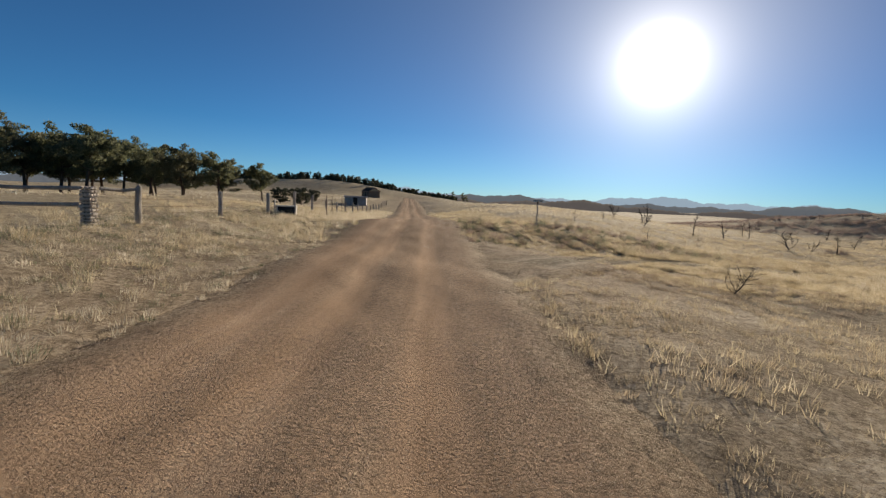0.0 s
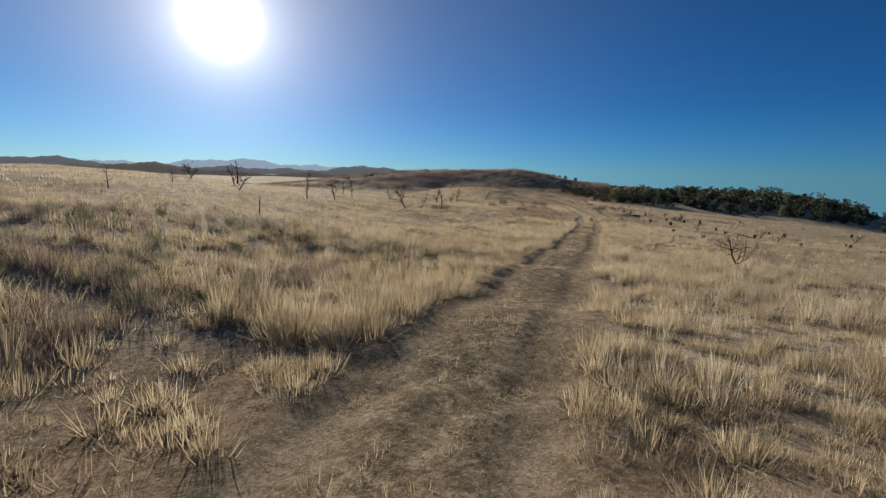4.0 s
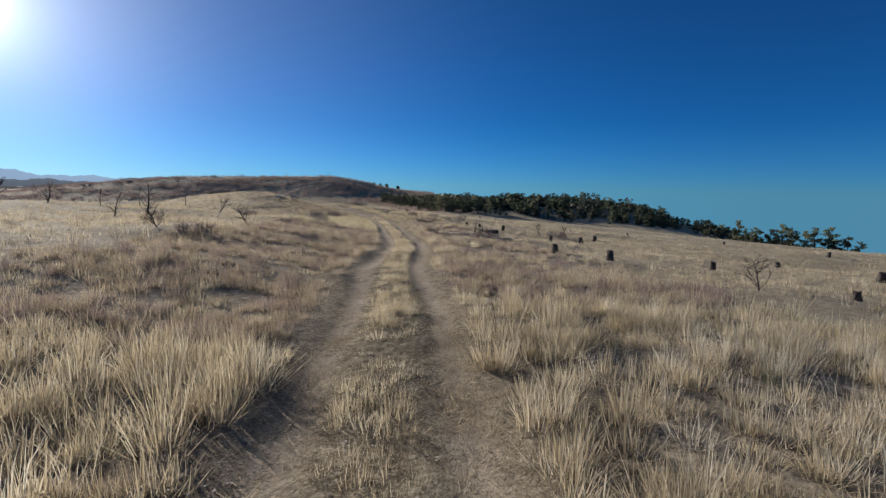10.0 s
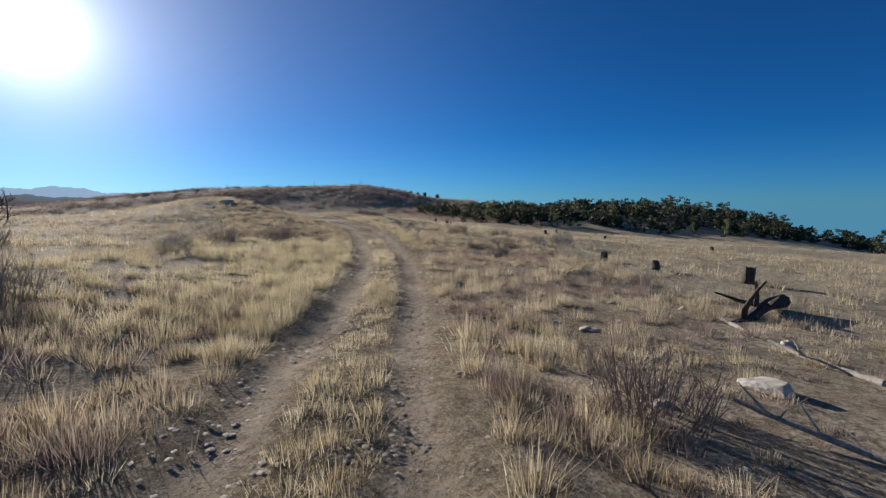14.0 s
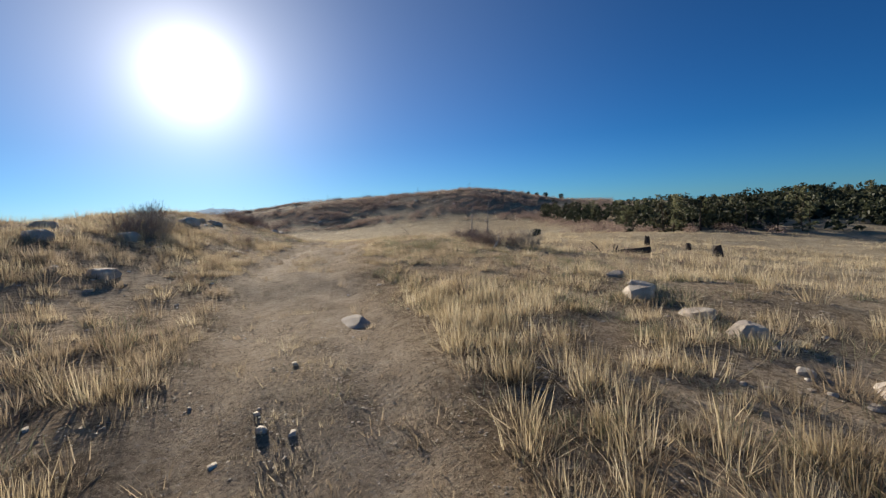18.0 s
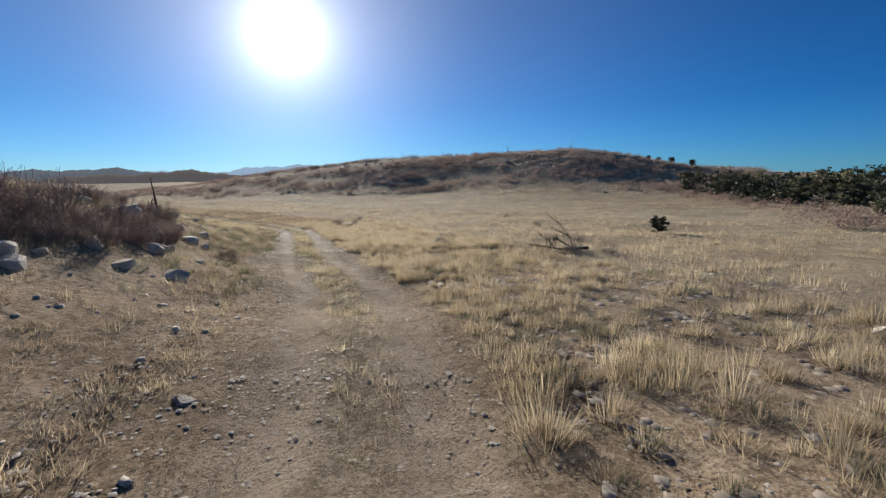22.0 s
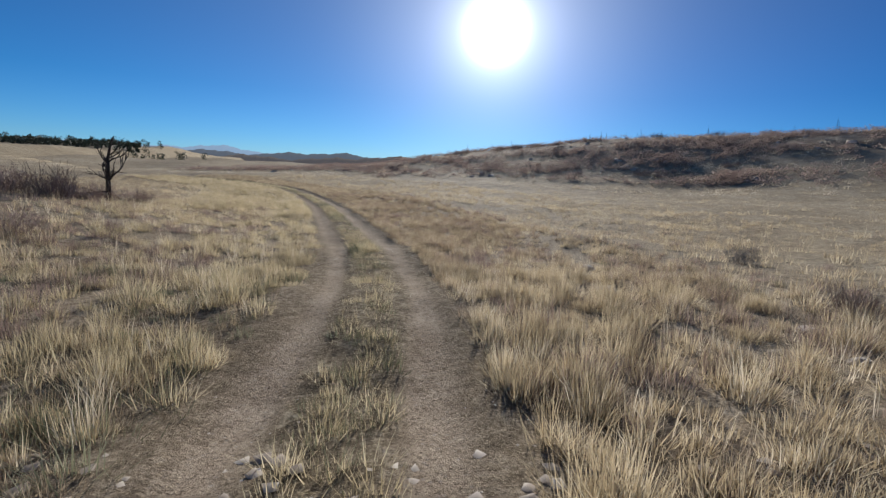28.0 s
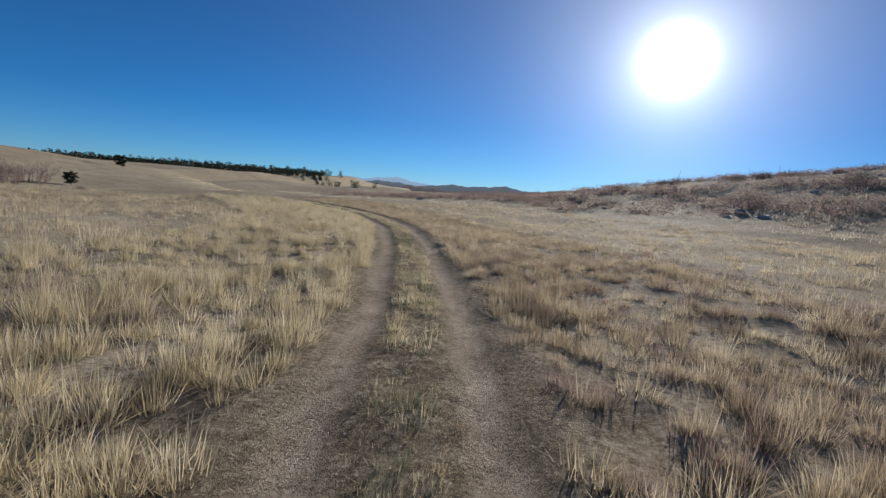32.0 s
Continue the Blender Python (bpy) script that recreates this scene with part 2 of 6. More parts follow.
def wood_material(name, dark, pale, char=None):
    k = Mat(name)
    grain = k.noise(6, 6, 0.7, False, (6, 6, 0.5))
    color = k.ramp(grain, (0.3, dark), (0.7, pale))
    color = k.mix(k.ramp(k.noise(2.5, 4, 0.6), (0.5, 0.0), (0.7, 0.6)), color, char or dark)
    color = k.mix(k.ramp(k.own(), (0.0, 0.0), (1.0, 0.35)), color, dark)
    return k.done(color, 0.85, grain, 0.015, 0.8)


def stone_material():
    k = Mat("grey_stone")
    fine, middle = k.noise(9, 7, 0.7), k.noise(2.2, 5, 0.6)
    color = k.ramp(middle, (0.3, (0.34, 0.29, 0.24)), (0.5, (0.52, 0.46, 0.39)), (0.7, (0.68, 0.61, 0.52)))
    color = k.mix(k.ramp(fine, (0.55, 0.0), (0.7, 0.5)), color, (0.16, 0.145, 0.13))
    color = k.mix(k.ramp(k.own(), (0.0, 0.0), (1.0, 0.5)), color, (0.4, 0.31, 0.24))
    return k.done(color, 0.85, k.mix(0.5, fine, middle), 0.05, 0.9)


def needle_material(name, dark, pale, through=0.45):
    k = Mat(name)
    color = k.ramp(k.island(), (0.0, dark), (1.0, pale))
    color = k.mix(k.ramp(k.own(), (0.55, 0.0), (1.0, 0.6)), color, (0.16, 0.13, 0.08))
    color = k.mix(k.ramp(k.noise(0.18, 3, 0.6, True), (0.4, 0.0), (0.62, 0.5)), color, dark)
    return k.done(color, 0.65, through=through)


def plain_material(name, color, rough=0.7, metal=0.0):
    k = Mat(name)
    grime = k.ramp(k.noise(3, 6, 0.7), (0.35, tuple(c * 0.6 for c in color)), (0.65, color))
    return k.done(grime, rough, k.noise(40, 3), 0.002, 0.4, metal)


FIELD, TRAIL_DIRT, ROAD_DIRT = ground_material(), trail_material(), road_material()
STRAW = straw_material("golden_straw", (0.25, 0.19, 0.115), (0.54, 0.44, 0.28), (0.76, 0.66, 0.475), 0.5)
PALE = straw_material("pale_straw", (0.3, 0.24, 0.165), (0.62, 0.53, 0.39), (0.82, 0.74, 0.59), 0.5)
WEED = straw_material("brown_weed", (0.14, 0.105, 0.075), (0.32, 0.25, 0.18), (0.54, 0.44, 0.33), 0.4)
SAGE = straw_material("grey_green_sage", (0.12, 0.12, 0.07), (0.24, 0.24, 0.14), (0.4, 0.39, 0.25), 0.25)
TWIG = wood_material("brown_twig", (0.19, 0.135, 0.112), (0.42, 0.325, 0.275))
GREYWOOD = wood_material("weathered_wood", (0.2, 0.17, 0.14), (0.55, 0.49, 0.42))
CHARRED = wood_material("burnt_wood", (0.02, 0.017, 0.015), (0.13, 0.1, 0.08), (0.012, 0.011, 0.01))
BARK = wood_material("pine_bark", (0.05, 0.036, 0.027), (0.16, 0.11, 0.08))
STONE = stone_material()
NEEDLES = needle_material("pine_needles", (0.1, 0.11, 0.058), (0.29, 0.29, 0.165))
JUNIPER = needle_material("juniper_green", (0.038, 0.045, 0.027), (0.095, 0.104, 0.058), 0.25)
CLOD = straw_material("dry_clod", (0.24, 0.185, 0.135), (0.42, 0.34, 0.26), (0.62, 0.54, 0.43), 0.0)
FAR_NEEDLES = needle_material("far_pine_needles", (0.035, 0.042, 0.026), (0.09, 0.1, 0.06), 0.15)
BRUSH = straw_material("mauve_brush", (0.13, 0.09, 0.075), (0.29, 0.21, 0.175), (0.46, 0.36, 0.3), 0.45)
BROWN = straw_material("brown_cropped_grass", (0.15, 0.115, 0.075), (0.4, 0.31, 0.205), (0.64, 0.53, 0.38), 0.45)
HAY = straw_material("yellow_green_hay", (0.28, 0.23, 0.13), (0.57, 0.475, 0.295), (0.76, 0.66, 0.46), 0.5)
# ---- the lie of the land ----
# centre line of the two-track trail: x, y and ground height
TRAIL = [(1.3, 11.3, -0.23), (2.4, 13.1, -0.25), (4.0, 15.0, -0.37), (6.1, 17.0, -0.57), (8.6, 18.8, -0.73), (19.7, 23.2, -1.57),
         (25.2, 25.3, -1.98), (30.5, 27.4, -2.26), (39.0, 30.7, -2.67), (45.0, 33.3, -2.97), (50.9, 36.1, -3.17), (57.5, 38.8, -3.52),
         (72.5, 47.0, -4.07), (78.8, 51.1, -4.09), (85.3, 56.2, -3.96), (90.4, 61.9, -3.65), (94.4, 67.7, -3.38), (98.8, 72.5, -3.39),
         (103.1, 76.7, -3.69), (106.5, 80.7, -4.12), (109.1, 85.3, -4.46), (111.3, 91.5, -4.76), (116.60, 103.90, -5.81),
         (118.90, 109.90, -6.3), (120.40, 115.90, -6.65), (121.52, 122.30, -6.96), (121.78, 129.00, -7.21), (121.78, 138.80, -7.42)]
TRAIL += [(121.40, 146.50, -7.6), (120.30, 154.50, -7.6), (118.45, 162.56, -7.6), (113.85, 172.25, -7.5), (106.25, 181.94, -7.4)]
# centre line of the wide dirt road
ROAD = [(0.6, -45.0, 0.0), (-0.9, 0.0, 0.0), (-2.4, 30.0, -0.25), (-4.9, 60.0, -0.3), (-9.5, 110.0, 0.0), (-15.0, 170.0, 0.6), (-17.5, 198.0, 0.6)]


def spline(points, step):
    """Catmull-Rom through the points, about one sample every step metres."""
    p = np.array(points, float)
    p = np.vstack([2 * p[0] - p[1], p, 2 * p[-1] - p[-2]])
    out = []
    for i in range(1, len(p) - 2):
        n = max(2, int(np.linalg.norm(p[i + 1] - p[i]) / step))
        u = np.linspace(0, 1, n, endpoint=False)[:, None]
        a, b, c, d = p[i - 1], p[i], p[i + 1], p[i + 2]
        out.append(0.5 * (2 * b + (c - a) * u + (2 * a - 5 * b + 4 * c - d) * u**2 + (3 * b - a - 3 * c + d) * u**3))
    out.append(p[-2:-1])
    return np.vstack(out)


def tangents(line):
    d = np.gradient(line[:, :2], axis=0)
    return d / np.linalg.norm(d, axis=1)[:, None]


TRAIL_LINE, ROAD_LINE = spline(TRAIL, 1.5), spline(ROAD, 3.0)
# crest of the long hill
CREST = [(128, 276, -7.2), (143, 259, -5.6), (165, 236, -1.9), (190, 212, 1.7), (213, 188, 3.9), (223, 170, 4.7), (231, 159, 5.5), (240, 146, 3.6), (248, 130, 0.2), (256, 108, -2.5)]
CREST_LINE = spline(CREST, 3.0)
CREST_DIR = tangents(CREST_LINE)
TRAIL_DIR, ROAD_DIR = tangents(TRAIL_LINE), tangents(ROAD_LINE)


def lateral(x, y, line, way):
    """Signed distance to a line, positive to its right, and the index of the nearest sample."""
    x, y = np.asarray(x, float).ravel(), np.asarray(y, float).ravel()
    out, index = np.empty(len(x)), np.empty(len(x), int)
    for s in range(0, len(x), 20000):
        dx, dy = x[s:s + 20000, None] - line[None, :, 0], y[s:s + 20000, None] - line[None, :, 1]
        n = (dx * dx + dy * dy).argmin(1)
        r = np.arange(len(n))
        side = dx[r, n] * way[n, 1] - dy[r, n] * way[n, 0]
        along = dx[r, n] * way[n, 0] + dy[r, n] * way[n, 1]
        far = np.hypot(side, np.where(np.abs(along) > 2.5, along, 0))
        out[s:s + 20000], index[s:s + 20000] = np.where(side < 0, -far, far), n
    return out, index


def bump(x, y, cx, cy, height, long, wide, turn):
    """A smooth rise with its long axis turned by so many degrees from the x axis."""
    c, s = math.cos(math.radians(turn)), math.sin(math.radians(turn))
    u, v = (x - cx) * c + (y - cy) * s, (y - cy) * c - (x - cx) * s
    return height * np.exp(-(u / long) ** 2 - (v / wide) ** 2)


def wave(x, y, size, seed):
    """Soft rolling noise of about that wavelength, between -1 and 1."""
    rnd = np.random.RandomState(seed)
    out = 0.0
    for _ in range(5):
        a, p, k = rnd.uniform(0, 2 * math.pi), rnd.uniform(0, 6.28), 2 * math.pi / size * rnd.uniform(0.6, 1.5)
        out = out + np.sin((x * math.cos(a) + y * math.sin(a)) * k + p)
    return out / 3.0


def softly(v, limit):
    return limit * np.tanh(v / limit)


BASE = np.vstack([TRAIL_LINE[::3], ROAD_LINE[::2]])


def lie(x, y):
    """Height of the ground at x, y, without ruts."""
    x, y = np.asarray(x, float).ravel(), np.asarray(y, float).ravel()
    z = np.empty(len(x))
    for s in range(0, len(x), 20000):
        dx, dy = x[s:s + 20000, None] - BASE[None, :, 0], y[s:s + 20000, None] - BASE[None, :, 1]
        w = (dx * dx + dy * dy + 2.0) ** -2.1
        z[s:s + 20000] = (w * BASE[None, :, 2]).sum(1) / w.sum(1)
    side, n = lateral(x, y, TRAIL_LINE, TRAIL_DIR)
    road, _ = lateral(x, y, ROAD_LINE, ROAD_DIR)
    on = np.maximum(0.5 + 0.5 * np.tanh((y - 8.0) / 6.0), np.clip((x - 20) / 30, 0, 1))
    right, left = softly(np.maximum(side - 2.0, 0), 420), softly(np.maximum(-side - 2.5, 0), 25)
    late = 0.5 + 0.5 * np.tanh((0.5 * x + 0.87 * y - 121) / 9)
    away = np.clip((np.abs(road) - 3.0) / 12, 0, 1)
    z = z - (0.055 - 0.03 * late) * right * on * np.clip(x / 15, 0, 1) + (0.042 - 0.03 * late) * left * on * away
    z = z + 0.45 * np.clip((-road - 3.6) / 4.0, 0, 1) * np.clip((22 + road) / 8, 0, 1) * np.clip((40 - np.abs(y - 15)) / 25, 0, 1)
    near = np.exp(-(side / 4.0) ** 2)
    # the long hill ahead: a crest line with a broad foot
    crest, n = lateral(x, y, CREST_LINE, CREST_DIR)
    top = CREST_LINE[n, 2]
    z = z + np.maximum(top - z, 0) * (0.6 * np.exp(-(crest / 33.0) ** 2) + 0.4 * np.exp(-(crest / 56.0) ** 2))
    z = z + bump(x, y, 204, 26, 3.7, 50, 38, 95) - bump(x, y, 150, 45, 1.1, 45, 26, 80) - bump(x, y, 16, 268, 5.4, 75, 60, 0)
    # stony knoll beside the trail
    z = z + (1 - near) * (bump(x, y, 92, 75, 1.0, 12, 7, 45) + bump(x, y, 101, 90, 1.9, 11, 7.5, 52) + bump(x, y, 105.5, 104.5, 2.2, 11, 7, 75) + bump(x, y, 62, 50, 0.5, 18, 6, 28) + bump(x, y, 111.1, 130.5, 0.9, 9, 6, 80))
    # rising country far off
    z = z + bump(x, y, -110, 660, 7, 330, 150, 5) + bump(x, y, -72, 228, 8.8, 75, 30, 0) + (1 - near) * bump(x, y, 6, 28, 0.6, 13, 6, 25) - bump(x, y, -27, 78, 1.5, 30, 24, 90) - bump(x, y, 190, -40, 7, 70, 50, 0)
    z = z - 0.13 * np.maximum(0.45 * x - 0.89 * y - 95, 0)
    far = np.clip((np.hypot(x - 60, y - 60) - 60) / 250, 0, 1)
    z = z + 0.03 * (1 - np.exp(-(side / 2.4) ** 2)) * wave(x, y, 2.4, 8) + 0.10 * (1 - near) * wave(x, y, 9, 3) + 0.22 * (1 - near) * wave(x, y, 31, 4) + far * 1.2 * wave(x, y, 150, 5) + far * 0.5 * wave(x, y, 60, 6)
    return z


def ground_at(x, y):
    return float(lie([x], [y])[0])


# ---- building helpers ----
def part(name, bm, material, parent=None, label="", smooth=False):
    """Links a bmesh as one mesh object, under a thing or a part where one is given."""
    data = bpy.data.meshes.new(name)
    bm.to_mesh(data)
    bm.free()
    return put_mesh(name, data, material, parent, label, smooth)


def put_mesh(name, data, material, parent=None, label="", smooth=False):
    data.materials.append(material)
    if smooth:
        data.shade_smooth()
    ob = new(name, data)
    ob.parent = parent
    if label:
        ob["label"] = label
    return ob


def arrays(name, verts, faces, sizes=None):
    """A mesh from arrays: vertices (n, 3), and triangles or quads (m, k), or flat corners with their sizes."""
    data = bpy.data.meshes.new(name)
    verts = np.asarray(verts, np.float32)
    data.vertices.add(len(verts))
    data.vertices.foreach_set("co", verts.ravel())
    if sizes is None:
        sizes = np.full(len(faces), faces.shape[1], np.int32)
    corners = np.asarray(faces, np.int32).ravel()
    data.loops.add(len(corners))
    data.loops.foreach_set("vertex_index", corners)
    data.polygons.add(len(sizes))
    data.polygons.foreach_set("loop_start", np.concatenate([[0], np.cumsum(sizes)[:-1]]).astype(np.int32))
    data.update(calc_edges=True)
    data.validate()
    return data


def grid(nx, ny):
    i = np.arange(nx * ny).reshape(ny, nx)
    return np.stack([i[:-1, :-1], i[:-1, 1:], i[1:, 1:], i[1:, :-1]], -1).reshape(-1, 4)


def floats(data, name, values):
    data.attributes.new(name, "FLOAT", "POINT").data.foreach_set("value", np.asarray(values, np.float32))


# ---- ground: one sheet to the horizon, finest along the trail ----
def lines(low, high, step, reach):
    """Grid lines, evenly spaced between low and high and ever wider outside."""
    out, s = [], step
    v = high
    while v < reach:
        s *= 1.11
        v += s
        out.append(v)
    before, s, v = [], step, low
    while v > -reach:
        s *= 1.11
        v -= s
        before.append(v)
    return np.array(before[::-1] + list(np.arange(low, high + 0.01, step)) + out)


gx, gy = lines(-22, 138, 0.6, 4300), lines(-8, 160, 0.6, 4300)
GX, GY = (a.ravel() for a in np.meshgrid(gx, gy))
GZ = lie(GX, GY)
side, _ = lateral(GX, GY, TRAIL_LINE, TRAIL_DIR)
road_side, _ = lateral(GX, GY, ROAD_LINE, ROAD_DIR)
sunk = np.clip((2.1 - np.abs(side)) / 0.8, 0, 1) * np.clip((np.hypot(GX - 1.3, GY - 11.3) - 1.5) / 2.5, 0, 1) + np.clip((3.0 - np.abs(road_side)) / 0.9, 0, 1)
data = arrays("ground", np.stack([GX, GY, GZ - 0.22 * np.clip(sunk, 0, 1)], -1), grid(len(gx), len(gy)))
hill = np.clip(bump(GX, GY, 226, 175, 1.6, 66, 40, 125) + bump(GX, GY, 185, 225, 1.2, 60, 24, 125) - 0.35, 0, 1)


def bareness(x, y):
    """How much bare soil shows: on the stony knoll, where the trail leaves the road, and along the road."""
    knoll = bump(x, y, 94, 74, 0.8, 16, 9, 45) + bump(x, y, 104, 84, 0.8, 14, 8, 55) + bump(x, y, 104, 70, 0.6, 16, 7, 45) + bump(x, y, 80, 54, 0.7, 16, 6, 38)
    junction = bump(x, y, 2.8, 14.5, 1.3, 7.5, 4.5, 62) + bump(x, y, -5.0, 4, 0.3, 3.0, 13, 0)
    beside_trail, _ = lateral(x, y, TRAIL_LINE, TRAIL_DIR)
    beside_road, _ = lateral(x, y, ROAD_LINE, ROAD_DIR)
    return np.clip(knoll + junction + 0.25 * np.exp(-(np.abs(beside_trail) / 3) ** 2) + 0.4 * np.exp(-(beside_road / 5) ** 2), 0, 1)


floats(data, "bare", bareness(GX, GY))
floats(data, "scrub", hill)
floats(data, "grassed", np.clip((np.abs(side) - 4.0) / 12, 0, 0.85) * np.clip((np.abs(road_side) - 4.0) / 6, 0, 1))
tagged(put_mesh("ground", data, FIELD, None, "", True), "rolling field of dry straw-coloured grass and bare soil", "ground", kind="structure")


def strip(line, half, step, profile, rut, edge=2.0, fade=0.0):
    """A ribbon of dirt along a line: profile gives its relief over the ground, rut how worn it is, both from the distance to its middle."""
    way = tangents(line)
    u = np.arange(-half, half + 0.01, step)
    x = line[:, None, 0] + way[:, None, 1] * u[None]
    y = line[:, None, 1] - way[:, None, 0] * u[None]
    along = np.concatenate([[0], np.cumsum(np.hypot(*np.diff(line[:, :2], axis=0).T))])[:, None] + 0 * u
    wander = 0.05 * np.sin(along * 0.35) + 0.04 * np.sin(along * 0.9 + 1)
    uu = u[None] + wander
    lumps = wave(x.ravel(), y.ravel(), 0.75, 71) + 0.7 * wave(x.ravel(), y.ravel(), 1.6, 72)
    z = lie(x, y).reshape(x.shape) + profile(uu, along) + 0.013 * lumps.reshape(x.shape)
    data = arrays("strip", np.stack([x, y, z], -1).reshape(-1, 3), grid(len(u), len(line)))
    floats(data, "rut", rut(uu, along).ravel())
    floats(data, "bare", bareness(x.ravel(), y.ravel()))
    begin = np.clip((fade - along) / 3.0, 0, 1)
    floats(data, "verge", np.maximum(np.clip((np.abs(uu) - half + edge) / 1.2, 0, 1), begin).ravel())
    return data


def trail_profile(u, s):
    ruts = np.exp(-(np.abs(np.abs(u) - 0.68) / 0.25) ** 3)
    rough = 0.008 * np.sin(s * 3.1 + 5 * u) + 0.005 * np.sin(s * 7.7 - 9 * u) + 0.003 * np.sin(s * 12.3 + 13 * u)
    return 0.03 - 0.045 * ruts + rough - 0.2 * np.clip((2.0 - s) / 2.0, 0, 1) - 0.075 * np.clip((np.abs(u) - 1.3) / 0.9, 0, 1)


def trail_rut(u, s):
    wide = 0.23 + 0.07 * np.sin(s * 0.21) + 0.05 * np.sin(s * 0.57)
    stony = 0.8 * np.exp(-((s - 114) / 23) ** 2)
    wide = wide + 0.07 * np.clip((s - 44) / 10, 0, 1)
    bared = 0.5 + 0.5 * np.clip((s - 38) / 14, 0, 1) + 0.2 * np.clip((14 - s) / 8, 0, 1)
    return np.clip(bared * np.exp(-((np.abs(u) - 0.68) / wide) ** 2) + stony * np.exp(-(u / 1.7) ** 2), 0, 1)


fine_trail = spline([(0.7, 9.3, -0.15)] + TRAIL, 0.3)
data = strip(fine_trail, 2.25, 0.09, trail_profile, trail_rut, 2.0, 6.0)
tagged(put_mesh("trail", data, TRAIL_DIRT, None, "", True), "two-track trail of pale dust with a grassy middle", "trail", kind="structure")


def road_profile(u, s):
    ruts = np.exp(-((np.abs(u - 0.25) - 0.68) / 0.35) ** 2)
    rough = 0.012 * np.sin(s * 2.3 + 4 * u) + 0.01 * np.sin(s * 6.1 - 7 * u)
    return 0.04 - 0.045 * ruts + rough - 0.19 * np.clip((np.abs(u) - 2.2) / 1.4, 0, 1)


def road_rut(u, s):
    return np.clip(np.exp(-((np.abs(u - 0.25) - 0.68) / 0.33) ** 2) + 0.7 * np.exp(-((u + 1.45) / 0.5) ** 2), 0, 1)


data = strip(spline(ROAD, 0.6), 3.1, 0.15, road_profile, road_rut, 1.5)
tagged(put_mesh("road", data, ROAD_DIRT, None, "", True), "straight reddish dirt road with loose gravel and wheel ruts", "road", kind="structure")


# ---- grass: real blades, joined ----
def footing(x, y, count):
    """Height and slopes of the ground under each tuft, repeated for its blades."""
    z = lie(x, y)
    return [np.repeat(v, count) for v in (z, (lie(x + 0.15, y) - z) / 0.15, (lie(x, y + 0.15) - z) / 0.15)]


def blades(name, x, y, height, count, spread, width, material, label, bent=True, seed=1, lean=0.65):
    """Tufts of count blades each at the points x, y, with their own heights."""
    rnd = np.random.RandomState(seed)
    level, east, north = footing(x, y, count)
    x, y, height = np.repeat(x, count), np.repeat(y, count), np.repeat(height, count)
    n = len(x)
    a, r = rnd.uniform(0, 2 * math.pi, n), spread * np.sqrt(rnd.uniform(0, 1, n))
    bx, by = x + r * np.cos(a), y + r * np.sin(a)
    bz = level + east * (bx - x) + north * (by - y) - 0.03
    h = height * rnd.uniform(0.5, 1.15, n)
    t = a + rnd.uniform(-1.2, 1.2, n)
    tilt = h * lean * rnd.uniform(0.1, 1.3, n)
    f = rnd.uniform(0, 2 * math.pi, n)
    wx, wy = width * np.cos(f) * rnd.uniform(0.6, 1.3, n), width * np.sin(f) * rnd.uniform(0.6, 1.3, n)
    base = np.stack([bx, by, bz], -1)
    wide = np.stack([wx, wy, 0 * wx], -1)
    way = np.stack([np.cos(t) * tilt, np.sin(t) * tilt, h], -1)
    i = np.arange(n)[:, None]
    if bent:
        mid = base + way * np.array([0.35, 0.35, 0.6])
        verts = np.stack([base - wide, base + wide, mid + wide * 0.7, mid - wide * 0.7, base + way], 1).reshape(-1, 3)
        corners = np.concatenate([i * 5 + [0, 1, 2, 3], i * 5 + [3, 2, 4]], 1)
        sizes = np.tile([4, 3], n)
        data = arrays(name, verts, corners, sizes)
    else:
        verts = np.stack([base - wide, base + wide, base + way], 1).reshape(-1, 3)
        data = arrays(name, verts, i * 3 + [0, 1, 2])
    ob = put_mesh(name, data, material)
    return tagged(ob, label, "grass", kind="stuff")


def bunches(name, x, y, height, count, width, material, label, seed=1):
    """Round cushions of bunch grass: blades that spray out from one root to all sides."""
    rnd = np.random.RandomState(seed)
    level = np.repeat(lie(x, y), count)
    x, y, height = np.repeat(x, count), np.repeat(y, count), np.repeat(height, count)
    n = len(x)
    a, f = rnd.uniform(0, 2 * math.pi, n), rnd.uniform(0, 2 * math.pi, n)
    out = np.sqrt(rnd.uniform(0, 1, n)) * 1.15
    ln = height * rnd.uniform(0.55, 1.1, n)
    root = np.stack([x + np.cos(a) * height * 0.3 * out, y + np.sin(a) * height * 0.16 * out, level - 0.02], -1)
    up = np.stack([np.cos(a) * np.sin(out), np.sin(a) * np.sin(out), np.cos(out)], -1) * ln[:, None]
    droop = np.stack([np.cos(a), np.sin(a), -0.9 + 0 * a], -1) * (ln * out * 0.22)[:, None]
    wide = np.stack([np.cos(f), np.sin(f), 0 * f], -1) * width * rnd.uniform(0.6, 1.3, n)[:, None]
    verts = np.stack([root - wide, root + wide, root + up + droop], 1).reshape(-1, 3)
    i = np.arange(n)[:, None]
    data = arrays(name, verts, i * 3 + [0, 1, 2])
    return tagged(put_mesh(name, data, material), label, "grass", kind="stuff")


